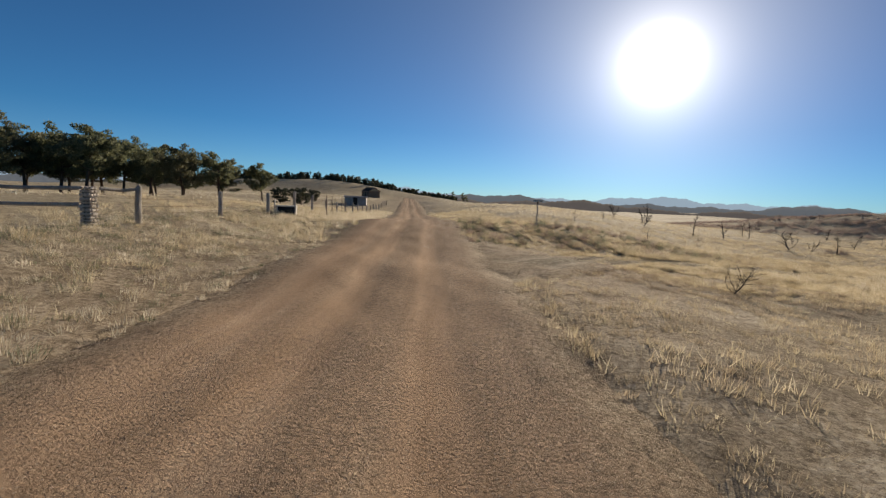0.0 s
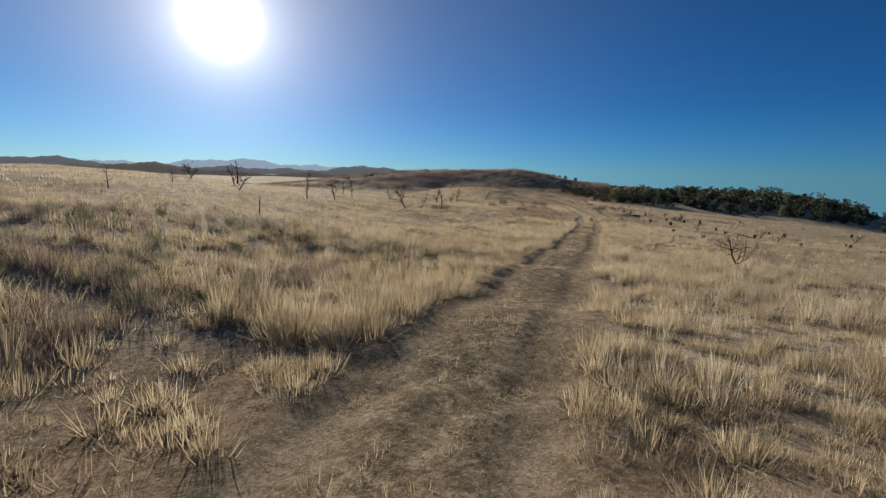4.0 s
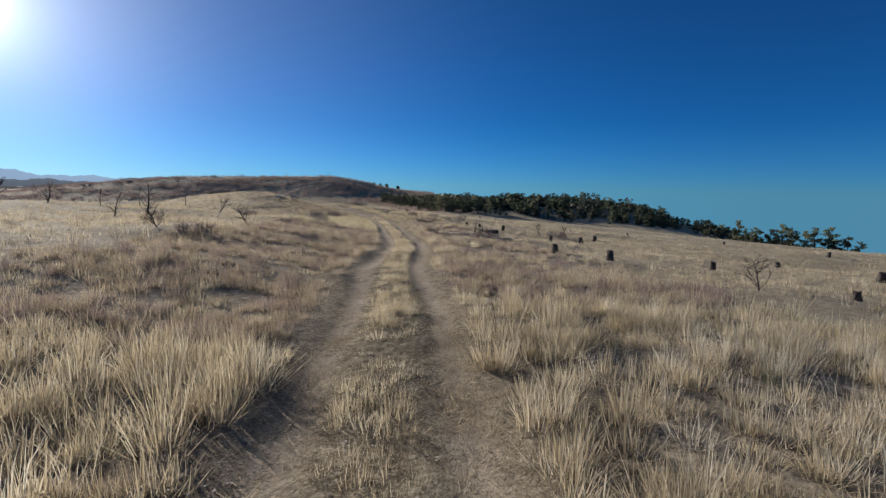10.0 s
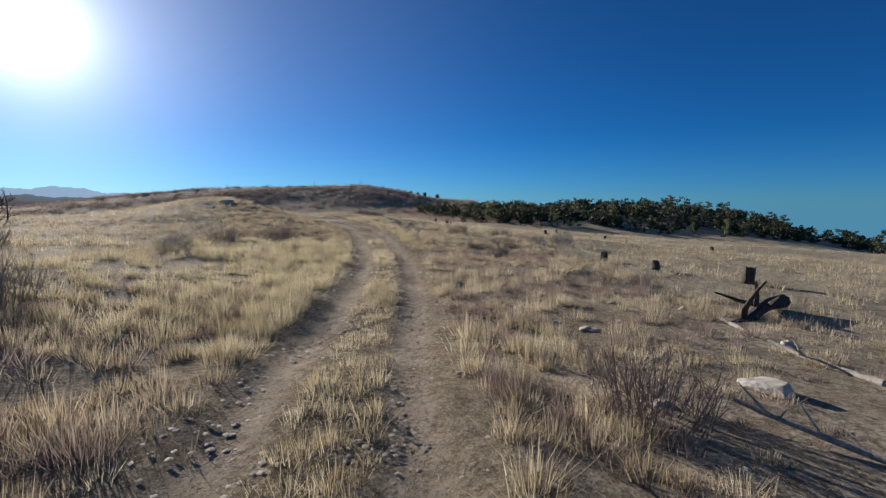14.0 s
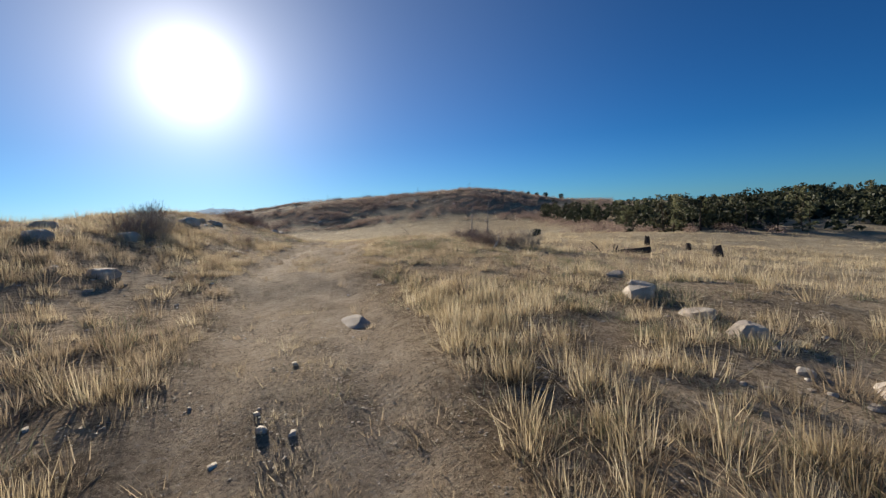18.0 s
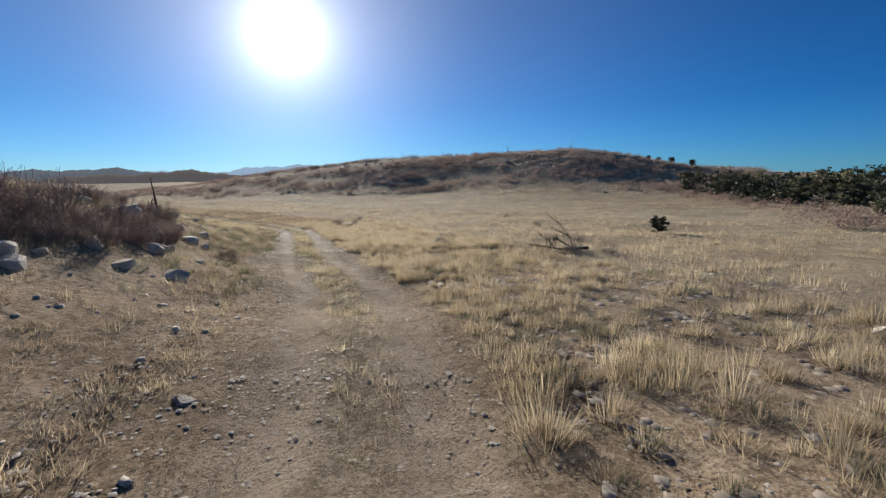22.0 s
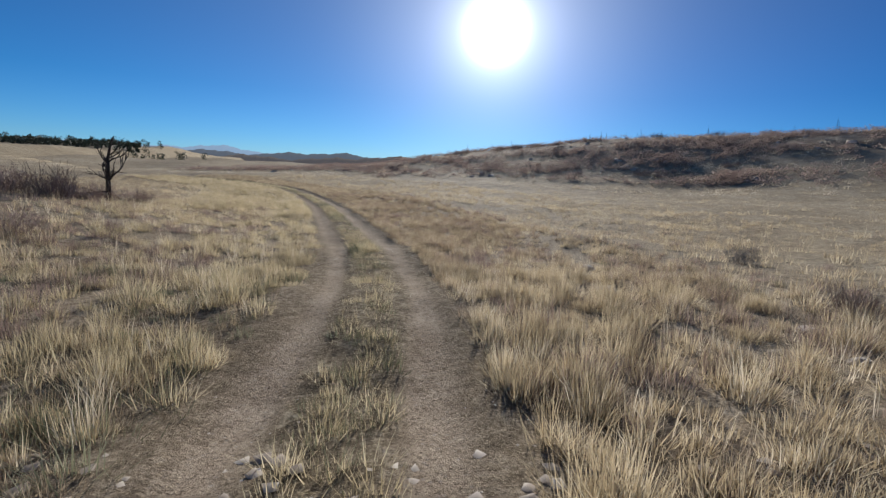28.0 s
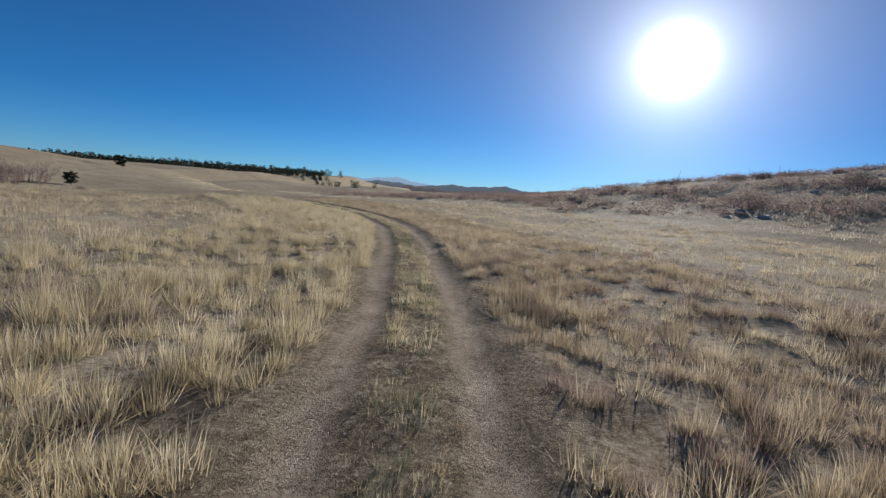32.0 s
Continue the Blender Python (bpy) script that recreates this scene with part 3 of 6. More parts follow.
def beside(count, low, high, first=0.0, last=1.0, seed=1, line=None, way=None):
    """Random points beside a line, between low and high metres to its right (negative: left)."""
    line, way = (TRAIL_LINE, TRAIL_DIR) if line is None else (line, way)
    rnd = np.random.RandomState(seed)
    s = rnd.uniform(first, last, count) * (len(line) - 1)
    k = np.clip(s.astype(int), 0, len(line) - 2)
    f = (s - k)[:, None]
    p, w = line[k, :2] * (1 - f) + line[k + 1, :2] * f, way[k]
    u = rnd.uniform(low, high, count)
    return p[:, 0] + w[:, 1] * u, p[:, 1] - w[:, 0] * u


def thin(x, y, keep_ruts=0.02, bare_keep=0.55, clear=0.75, seed=3):
    """Leaves out what would stand in the wheel ruts, on the road and, mostly, on stony ground."""
    rnd = np.random.RandomState(seed)
    s, _ = lateral(x, y, TRAIL_LINE, TRAIL_DIR)
    r, _ = lateral(x, y, ROAD_LINE, ROAD_DIR)
    stony = bump(x, y, 94, 72, 1, 18, 11, 45) + bump(x, y, 106, 82, 1, 14, 12, 52) + bump(x, y, 80, 53, 0.8, 16, 8, 38) + bump(x, y, 3.5, 12.5, 1.2, 7, 4, 55) + bump(x, y, 68, 38.3, 1.6, 4.5, 3.5, 30)
    patch = 0.4 + 0.45 * wave(x, y, 6, 11) + 0.55 * wave(x, y, 1.5, 12) + 0.4 * wave(x, y, 0.6, 13)
    chance = np.clip(0.35 + 0.85 * patch, 0.05, 1) * (1 - (1 - bare_keep) * np.clip(stony, 0, 1))
    chance = np.where(np.abs(np.abs(s) - 0.68) < 0.36, keep_ruts, chance)
    chance = chance * np.clip((np.abs(r) - 2.2 - 0.3 * wave(x, y, 3, 14)) / 1.3, 0, 1)
    chance = chance * (1 - 0.97 * np.clip(1.6 * bump(x, y, 2.3, 15.0, 1.0, 6.2, 3.6, 68) - 0.15, 0, 1))
    keep = rnd.uniform(0, 1, len(x)) < chance
    return x[keep], y[keep]


def clear_of_trail(x, y, gap):
    """Leaves out what stands nearer than gap metres to the trail."""
    keep = np.abs(lateral(x, y, TRAIL_LINE, TRAIL_DIR)[0]) > gap
    return x[keep], y[keep]


def heights(x, y, low, high, seed):
    rnd = np.random.RandomState(seed)
    trodden = 1 - 0.4 * np.clip(bump(x, y, 7, 8, 1.6, 9, 8, 0), 0, 1) - 0.6 * np.clip(bump(x, y, 68, 38.3, 1.5, 4.5, 3.5, 30), 0, 1)
    return trodden * (low + (high - low) * np.clip(0.5 + 0.5 * wave(x, y, 5, seed), 0, 1)) * rnd.uniform(0.7, 1.2, len(x))


TRAIL_LENGTH = float(np.hypot(*np.diff(TRAIL_LINE[:, :2], axis=0).T).sum())


def verge(count, low, high, start, end, seed):
    """Random points beside the trail, from start to end in metres along it, thicker towards its edge."""
    x, y = beside(count, 0.0, 1.0, start / TRAIL_LENGTH, end / TRAIL_LENGTH, seed)
    rnd = np.random.RandomState(seed + 500)
    s, k = lateral(x, y, TRAIL_LINE, TRAIL_DIR)
    r = rnd.uniform(0, 1, count) ** 1.35
    u = (low + (high - low) * r if low + high > 0 else high + (low - high) * r) - s
    return x + TRAIL_DIR[k, 1] * u, y - TRAIL_DIR[k, 0] * u


def cushions(name, x, y, height, count, spread, width, material, label, seed=1, flare=0.9):
    """Thick tussocks: blades that start close together, lean outwards and nod at the tip."""
    rnd = np.random.RandomState(seed)
    own = rnd.uniform(0.55, 1.35, len(x))
    size = np.repeat(height * own, count)
    level, east, north = footing(x, y, count)
    x, y, own = np.repeat(x, count), np.repeat(y, count), np.repeat(own, count)
    n = len(x)
    a, r = rnd.uniform(0, 2 * math.pi, n), rnd.uniform(0, 1, n) ** 0.7
    bx, by = x + np.cos(a) * r * spread * own, y + np.sin(a) * r * spread * own
    h = size * rnd.uniform(0.45, 1.1, n) * (1.08 - 0.35 * r)
    out = flare * (0.2 + r) * (0.15 + 1.25 * rnd.uniform(0, 1, n) ** 1.7)
    t = a + rnd.normal(0, 0.7, n)
    f = rnd.uniform(0, 2 * math.pi, n)
    wide = np.stack([np.cos(f), np.sin(f), 0 * f], -1) * (width * rnd.uniform(0.6, 1.4, n))[:, None]
    root = np.stack([bx, by, level + east * (bx - x) + north * (by - y) - 0.03], -1)
    tip = root + np.stack([np.cos(t) * out * h, np.sin(t) * out * h, h / np.sqrt(1 + 0.5 * out ** 2) + 0.03], -1)
    i = np.arange(n)[:, None]
    data = arrays(name, np.stack([root - wide, root + wide, tip], 1).reshape(-1, 3), i * 3 + [0, 1, 2])
    return tagged(put_mesh(name, data, material), label, "grass", kind="stuff")


# metres along the trail, side, tufts, blades, height, and what grows there
SWARD = [
    (2, 13, 1.1, 7.5, 900, 45, 0.06, 0.22, WEED, "brown trodden tufts where the trail leaves the road"),
    (6, 16, 1.1, 7.5, 900, 55, 0.12, 0.32, STRAW, "golden tufts beside the trail fork"),
    (4, 18, -7.5, -1.1, 1100, 50, 0.1, 0.3, STRAW, "golden tufts beside the trail fork"),
    (14, 50, 1.08, 7.5, 2500, 62, 0.2, 0.42, STRAW, "tall golden tussocks crowding the trail"),
    (14, 50, 1.2, 7.5, 700, 60, 0.2, 0.4, PALE, "tall bleached tussocks beside the trail"),
    (14, 48, -7.5, -1.08, 2500, 62, 0.2, 0.44, STRAW, "tall golden tussocks crowding the trail"),
    (14, 48, -7.5, -1.2, 600, 55, 0.15, 0.35, WEED, "brown tussocks between the golden grass"),
    (48, 78, -7.5, -1.25, 2200, 45, 0.14, 0.3, BROWN, "grey-brown weedy tufts beside the ruts"),
    (48, 78, -7.5, -1.25, 700, 50, 0.14, 0.3, STRAW, "golden tufts among grey weeds"),
    (48, 78, -7.5, -1.3, 500, 60, 0.2, 0.42, BRUSH, "mauve-brown brushy tufts beside the ruts"),
    (74, 90, -7.5, -1.25, 1100, 60, 0.2, 0.42, HAY, "tall olive-gold grass beside the ruts"),
    (48, 86, 1.2, 7.5, 1500, 60, 0.18, 0.4, STRAW, "golden tussocks among fallen branches"),
    (50, 88, 1.3, 7.5, 900, 55, 0.18, 0.44, BRUSH, "mauve-brown tufts among fallen branches"),
    (88, 116, -7.5, -1.2, 1900, 42, 0.13, 0.3, BROWN, "low brown tufts on the stony rise"),
    (88, 116, -7.5, -1.2, 650, 46, 0.14, 0.32, STRAW, "low golden tufts on the stony rise"),
    (114, 140, -7.5, -1.6, 850, 34, 0.05, 0.16, BROWN, "sparse low brown tufts between stones"),
    (114, 140, -7.5, -1.6, 220, 36, 0.06, 0.2, STRAW, "sparse low golden tufts between stones"),
    (88, 107, 1.4, 7.5, 1050, 50, 0.15, 0.36, STRAW, "golden tufts on the stony slope"),
    (106, 130, 1.5, 7.5, 560, 40, 0.08, 0.22, STRAW, "sparse golden tufts on the stony slope"),
    (88, 140, 1.4, 7.5, 1700, 40, 0.1, 0.26, BROWN, "brown tufts on the stony slope"),
    (88, 140, 1.4, 7.5, 700, 42, 0.1, 0.26, SAGE, "olive tufts on the stony slope"),
    (128, 144, 1.3, 7.5, 900, 58, 0.16, 0.38, STRAW, "golden tussocks where the trail levels out"),
    (138, 172, -7.5, -1.3, 1300, 42, 0.08, 0.24, BROWN, "brown tufts on the stony bank"),
    (144, 172, -7.5, -1.3, 330, 50, 0.12, 0.3, STRAW, "golden tufts on the stony bank"),
    (134, 172, -7.5, -1.2, 1000, 48, 0.12, 0.3, SAGE, "olive weeds on the stony bank"),
    (4, 22, -11, -3.5, 420, 70, 0.22, 0.5, SAGE, "grey-green weeds along the edge of the field"),
    (4, 22, -11, -3.5, 420, 70, 0.2, 0.45, BRUSH, "mauve-brown weeds along the edge of the field"),
    (140, 172, 1.2, 7.5, 2300, 66, 0.2, 0.4, STRAW, "tall golden grass below the bank"),
    (140, 172, 1.2, 7.5, 500, 50, 0.15, 0.3, WEED, "brown grass between the golden tussocks"),
    (166, 196, -11, -3.2, 900, 50, 0.14, 0.3, BRUSH, "dark mauve weeds in the hay"),
    (166, 204, 1.4, 8.5, 900, 50, 0.16, 0.34, BRUSH, "reddish-brown weeds among cropped grass"),
    (166, 186, -7.5, -1.25, 800, 60, 0.16, 0.34, HAY, "low olive hay beside the trail"),
    (184, 238, -7.5, -1.25, 2700, 70, 0.22, 0.46, HAY, "tall pale hay beside the trail"),
    (166, 238, -7.5, -1.2, 900, 50, 0.15, 0.36, STRAW, "golden tussocks in the hay"),
    (170, 238, 1.2, 7.5, 4200, 46, 0.18, 0.34, BROWN, "short brown cropped tufts beside the trail"),
    (170, 238, 1.2, 7.5, 2000, 46, 0.18, 0.36, STRAW, "short golden cropped tufts beside the trail"),
]


def meadow():
    """All the grass of the place, from the trail outwards."""
    for i, (start, end, low, high, n, each, short, tall, m, words) in enumerate(SWARD):
        x, y = thin(*verge(int(n * 1.3), low, high, start, end, 300 + i), bare_keep=1.0)
        cushions("tussock", x, y, heights(x, y, short, tall, 7 + i), int(each * 1.2), 0.15, 0.0042, m, words, 400 + i, 1.0 if tall > 0.28 else 1.4)
    x, y = thin(*beside(13000, -0.42, 0.42, seed=23), bare_keep=0.5)
    cushions("grass", x, y, heights(x, y, 0.05, 0.17, 9), 20, 0.07, 0.0036, STRAW, "short trampled grass between the wheel ruts", 3, 1.3)
    x, y = thin(*beside(2600, -0.32, 0.32, 46 / TRAIL_LENGTH, 92 / TRAIL_LENGTH, 230))
    cushions("grass", x, y, heights(x, y, 0.12, 0.3, 9), 30, 0.08, 0.004, STRAW, "golden strip of grass between the wheel ruts", 31, 1.0)
    for m, n, seed, words in ((HAY, 3600, 261, "pale tufts on the strip between the wheel ruts"), (SAGE, 1800, 262, "olive tufts on the strip between the wheel ruts")):
        x, y = thin(*beside(n, -0.34, 0.34, 132 / TRAIL_LENGTH, 236 / TRAIL_LENGTH, seed))
        cushions("grass", x, y, heights(x, y, 0.1, 0.22, seed), 26, 0.09, 0.0042, m, words, seed, 1.3)
    x, y = thin(*beside(19000, -2.6, 2.6, seed=24), keep_ruts=0.14, bare_keep=0.9)
    blades("straw", x, y, heights(x, y, 0.03, 0.09, 10), 8, 0.16, 0.0035, PALE, "flattened straw lying on the trail", False, 4, 2.6)
    x, y = thin(*beside(11000, -1.3, 1.3, 3 / TRAIL_LENGTH, 50 / TRAIL_LENGTH, 241), keep_ruts=0.8)
    blades("straw", x, y, heights(x, y, 0.03, 0.08, 10), 12, 0.16, 0.005, STRAW, "matted straw pressed into the wheel ruts", False, 44, 3.2)
    x, y = thin(*beside(6000, -9, 9, seed=25), bare_keep=0.8)
    blades("weed", x, y, heights(x, y, 0.06, 0.26, 11), 15, 0.16, 0.0042, WEED, "brown dead weeds among the grass", False, 5, 0.8)
    x, y = thin(*beside(3600, -9, 9, seed=26), bare_keep=0.6)
    blades("sagebrush", x, y, heights(x, y, 0.08, 0.24, 12), 22, 0.15, 0.0042, SAGE, "low grey-green sage tufts in the grass", False, 6, 0.8)
    x, y = thin(*beside(2200, -1.5, 1.5, 80 / TRAIL_LENGTH, 126 / TRAIL_LENGTH, 246), keep_ruts=0.25, bare_keep=0.9)
    cushions("grass", x, y, heights(x, y, 0.06, 0.16, 246), 26, 0.12, 0.0045, BROWN, "low brown tufts growing through the stony trail", 246, 1.5)
    rnd = np.random.RandomState(247)
    x, y = rnd.uniform(-1.5, 9, 7000), rnd.uniform(8.5, 21, 7000)
    blades("straw", x, y, heights(x, y, 0.03, 0.07, 247), 5, 0.2, 0.0045, PALE, "trodden straw scattered over the fork", False, 247, 3.4)
    # feathery seed heads that stand over the tussocks
    for start, end, low, high, n, seed in ((14, 50, 1.3, 8, 900, 242), (14, 48, -8, -1.3, 800, 243), (140, 172, 1.3, 8, 700, 244), (166, 238, -8, -1.3, 1300, 245)):
        x, y = thin(*verge(n, low, high, start, end, seed))
        blades("seed_grass", x, y, heights(x, y, 0.32, 0.55, seed), 14, 0.12, 0.0028, PALE, "thin pale seed stalks standing over the grass", True, seed, 0.5)
    x, y = thin(*beside(420, -9, 9, 0.1, 0.9, 65), bare_keep=0.9)
    bunches("bunch_grass", x, y, heights(x, y, 0.12, 0.34, 65), 95, 0.003, SAGE, "grey-green sage cushions", 65)
    for n, low, high, seed, m, words in ((700, -12, -2.8, 73, SAGE, "grey-green weeds on the worn road verge"), (500, -12, -2.8, 74, BRUSH, "brown weeds on the worn road verge"), (500, 2.8, 14, 75, BRUSH, "brown weeds beside the dirt road")):
        x, y = thin(*beside(n, low, high, 0.182, 0.437, seed, ROAD_LINE, ROAD_DIR))
        bunches("weed_tuft", x, y, heights(x, y, 0.06, 0.2, seed), 50, 0.004, m, words, seed)
    for n, low, high, seed in ((420, 2.0, 14, 66), (420, -14, -2.0, 67)):
        x, y = beside(n, low, high, 0.26, 0.76, seed)
        keep = wave(x, y, 9, 68) > 0.0
        bunches("low_brush", x[keep], y[keep], heights(x[keep], y[keep], 0.2, 0.5, seed), 80, 0.004, BRUSH, "low mauve-brown brush among the grass", seed)
    # pale grass between the brush of the hill
    x, y = beside(11000, -12, 62, 0.0, 1.0, 45, CREST_LINE, CREST_DIR)
    open_ground = wave(x, y, 24, 18) + 0.5 * wave(x, y, 9, 20) < 0.35
    x, y = x[open_ground], y[open_ground]
    blades("grass", x, y, heights(x, y, 0.15, 0.4, 45), 6, 0.5, 0.03, PALE, "pale dry grass on the long hill", False, 45)
    # the small growth of the stony knoll
    x, y = thin(*beside(7000, -9, 9, 0.36, 0.7, 35), keep_ruts=0.12, bare_keep=1.0)
    blades("weed", x, y, heights(x, y, 0.05, 0.2, 35), 14, 0.13, 0.004, WEED, "low dead weeds on the stony rise", False, 35, 1.1)
    x, y = thin(*beside(5000, -8, 8, 0.36, 0.68, 36), keep_ruts=0.05, bare_keep=1.0)
    blades("grass", x, y, heights(x, y, 0.06, 0.22, 36), 18, 0.1, 0.0034, STRAW, "small golden tufts on the stony rise", False, 36, 0.8)
    x, y = thin(*beside(2600, -6.5, -3.0, 0.243, 0.51, 39, ROAD_LINE, ROAD_DIR))
    blades("grass", x, y, heights(x, y, 0.2, 0.45, 39), 18, 0.13, 0.004, PALE, "tall pale grass on the road edge", False, 39, 0.6)
    for m, words, n, seed in ((WEED, "brown weeds covering the stony bank", 7000, 76), (SAGE, "olive weeds covering the stony bank", 4500, 77)):
        x, y = thin(*beside(n, -11, -1.2, 0.36, 0.74, seed), keep_ruts=0.0, bare_keep=1.0)
        blades("weed", x, y, heights(x, y, 0.07, 0.22, seed), 15, 0.15, 0.005, m, words, False, seed, 0.9)
    x, y = thin(*beside(3500, 1.2, 9, 0.4, 0.62, 78), keep_ruts=0.0, bare_keep=1.0)
    blades("weed", x, y, heights(x, y, 0.06, 0.18, 78), 15, 0.15, 0.005, SAGE, "olive weeds on the stony slope", False, 78, 0.9)
    # trodden verge where the trail leaves the road
    x, y = thin(*beside(6500, 2.2, 13, 0.17, 0.364, 37, ROAD_LINE, ROAD_DIR), keep_ruts=0.05, bare_keep=0.8)
    blades("grass", x, y, heights(x, y, 0.05, 0.22, 37), 16, 0.12, 0.004, STRAW, "short dry grass by the road fork", False, 37, 0.9)
    x, y = thin(*beside(11000, -11, -2.2, 0.17, 0.413, 38, ROAD_LINE, ROAD_DIR), bare_keep=0.8)
    blades("weed", x, y, heights(x, y, 0.04, 0.14, 38), 12, 0.13, 0.004, WEED, "trampled weeds on the worn road verge", False, 38, 1.3)
    for low, high, seed in ((6.5, 24, 31), (-24, -6.5, 32)):
        x, y = clear_of_trail(*thin(*beside(25000, low, high, seed=seed), bare_keep=0.7), 6.5)
        cushions("grass", x, y, heights(x, y, 0.14, 0.32, seed), 15, 0.24, 0.0085, STRAW, "golden dry grass of the open field", seed, 0.8)
        x, y = clear_of_trail(*thin(*beside(6000, low, high, seed=seed + 200), bare_keep=0.7), 6.5)
        cushions("weed", x, y, heights(x, y, 0.12, 0.3, seed), 16, 0.2, 0.0085, WEED, "brown weeds of the open field", seed + 200, 0.9)
    for low, high, seed in ((24, 75, 33), (-75, -24, 34)):
        x, y = clear_of_trail(*thin(*beside(20000, low, high, seed=seed), bare_keep=0.6), 23)
        cushions("grass", x, y, heights(x, y, 0.12, 0.28, seed), 11, 0.4, 0.016, STRAW, "golden dry grass of the far field", seed, 1.4)
    for low, high, n, m, seed, words in ((-9, -2.3, 3800, PALE, 251, "low trodden tufts on the road verge"), (-9, -2.3, 1800, SAGE, 252, "low grey-green tufts on the road verge"), (2.0, 9, 4800, BROWN, 253, "low brown tufts beside the dirt road"), (2.0, 9, 2200, STRAW, 254, "low golden tufts beside the dirt road")):
        x, y = thin(*beside(n, low, high, 0.17, 0.364, seed, ROAD_LINE, ROAD_DIR), bare_keep=0.8)
        cushions("tussock", x, y, heights(x, y, 0.08, 0.2, seed), 36, 0.15, 0.0045, m, words, seed, 1.5)
    for low, high, n, seed in ((2.4, 9, 9000, 41), (-12, -3.4, 9000, 42)):
        x, y = thin(*beside(n, low, high, 0.146, 0.51, seed, ROAD_LINE, ROAD_DIR))
        blades("grass", x, y, heights(x, y, 0.08, 0.32, seed), 14, 0.14, 0.005, STRAW, "golden dry grass along the dirt road", False, seed)
    for low, high, n, seed in ((-60, -12, 18000, 43), (9, 60, 15000, 44)):
        x, y = clear_of_trail(*thin(*beside(n, low, high, 0.182, 0.91, seed, ROAD_LINE, ROAD_DIR)), 23)
        blades("grass", x, y, heights(x, y, 0.16, 0.38, seed), 5, 0.35, 0.018, PALE, "pale dry grass of the fenced field", False, seed)


def surface(x, y):
    """Height of what lies underfoot: the ground, or the trail with its ruts."""
    s, n = lateral(x, y, TRAIL_LINE, TRAIL_DIR)
    far = np.concatenate([[0], np.cumsum(np.hypot(*np.diff(TRAIL_LINE[:, :2], axis=0).T))])[n] + 2.1
    r, _ = lateral(x, y, ROAD_LINE, ROAD_DIR)
    road = np.where(np.abs(r) < 2.4, road_profile(r, 0.0), 0.0)
    return lie(x, y) + road + np.where(np.abs(s) < 1.9, trail_profile(s + 0.05 * np.sin(far * 0.35) + 0.04 * np.sin(far * 0.9 + 1), far), 0.0)


def gravel(name, x, y, low, high, seed, label, material=None):
    """Loose stones: squat crystals of eight faces, each turned and sized by chance."""
    rnd = np.random.RandomState(seed)
    n = len(x)
    size = low + (high - low) * rnd.uniform(0, 1, n) ** 3
    shape = np.array([(1, 0, -0.1), (0, 1, -0.1), (-1, 0, -0.1), (0, -1, -0.1), (0.2, 0.1, 0.26)])
    v = shape[None] * rnd.uniform(0.6, 1.3, (n, 5, 1)) * size[:, None, None]
    a = rnd.uniform(0, 6.28, n)[:, None]
    vx, vy = v[..., 0] * np.cos(a) - v[..., 1] * np.sin(a), v[..., 0] * np.sin(a) + v[..., 1] * np.cos(a)
    z = surface(x, y) + 0.1 * size
    verts = np.stack([vx + x[:, None], vy + y[:, None], v[..., 2] + z[:, None]], -1).reshape(-1, 3)
    face = np.array([(0, 1, 4), (1, 2, 4), (2, 3, 4), (3, 0, 4)])
    data = arrays(name, verts, (np.arange(n)[:, None, None] * 5 + face[None]).reshape(-1, 3))
    return tagged(put_mesh(name, data, material or STONE), label, "gravel", kind="stuff")


meadow()
gravel("gravel", *beside(5000, -1.6, 1.6, seed=51), 0.004, 0.022, 51, "small loose stones in the trail dust")
gravel("gravel", *beside(2200, -7, 7, 0.4, 0.66, 52), 0.006, 0.028, 52, "broken grey stones on the bare knoll")
gravel("clod", *beside(4000, -1.4, 1.4, seed=54), 0.006, 0.022, 54, "dry clods of earth on the trail", CLOD)
gravel("clod", *beside(22000, -7.5, 7.5, 0.36, 0.7, 55), 0.012, 0.06, 55, "dry clods of earth on the stony rise", CLOD)
gravel("clod", *beside(3200, 1.5, 9, 103 / TRAIL_LENGTH, 134 / TRAIL_LENGTH, 57), 0.03, 0.1, 57, "heavy clods and half-buried stones beside the trail", CLOD)
gravel("clod", *beside(13000, -2.3, 2.3, 80 / TRAIL_LENGTH, 160 / TRAIL_LENGTH, 56), 0.012, 0.045, 56, "rough clods turned up by wheels on the rise", CLOD)
gravel("gravel", *beside(6000, -2.8, 2.8, 80 / TRAIL_LENGTH, 130 / TRAIL_LENGTH, 57), 0.008, 0.032, 57, "broken pale stones bedded in the trail on the rise")
gravel("clod", *beside(5000, 1.2, 6.5, 0.17, 0.291, 59, ROAD_LINE, ROAD_DIR), 0.006, 0.03, 59, "clods and stones thrown to the road edge", CLOD)
gravel("clod", *beside(5000, -1.3, 1.3, 40 / TRAIL_LENGTH, 82 / TRAIL_LENGTH, 58), 0.012, 0.045, 58, "crumbled earth along the wheel ruts", CLOD)


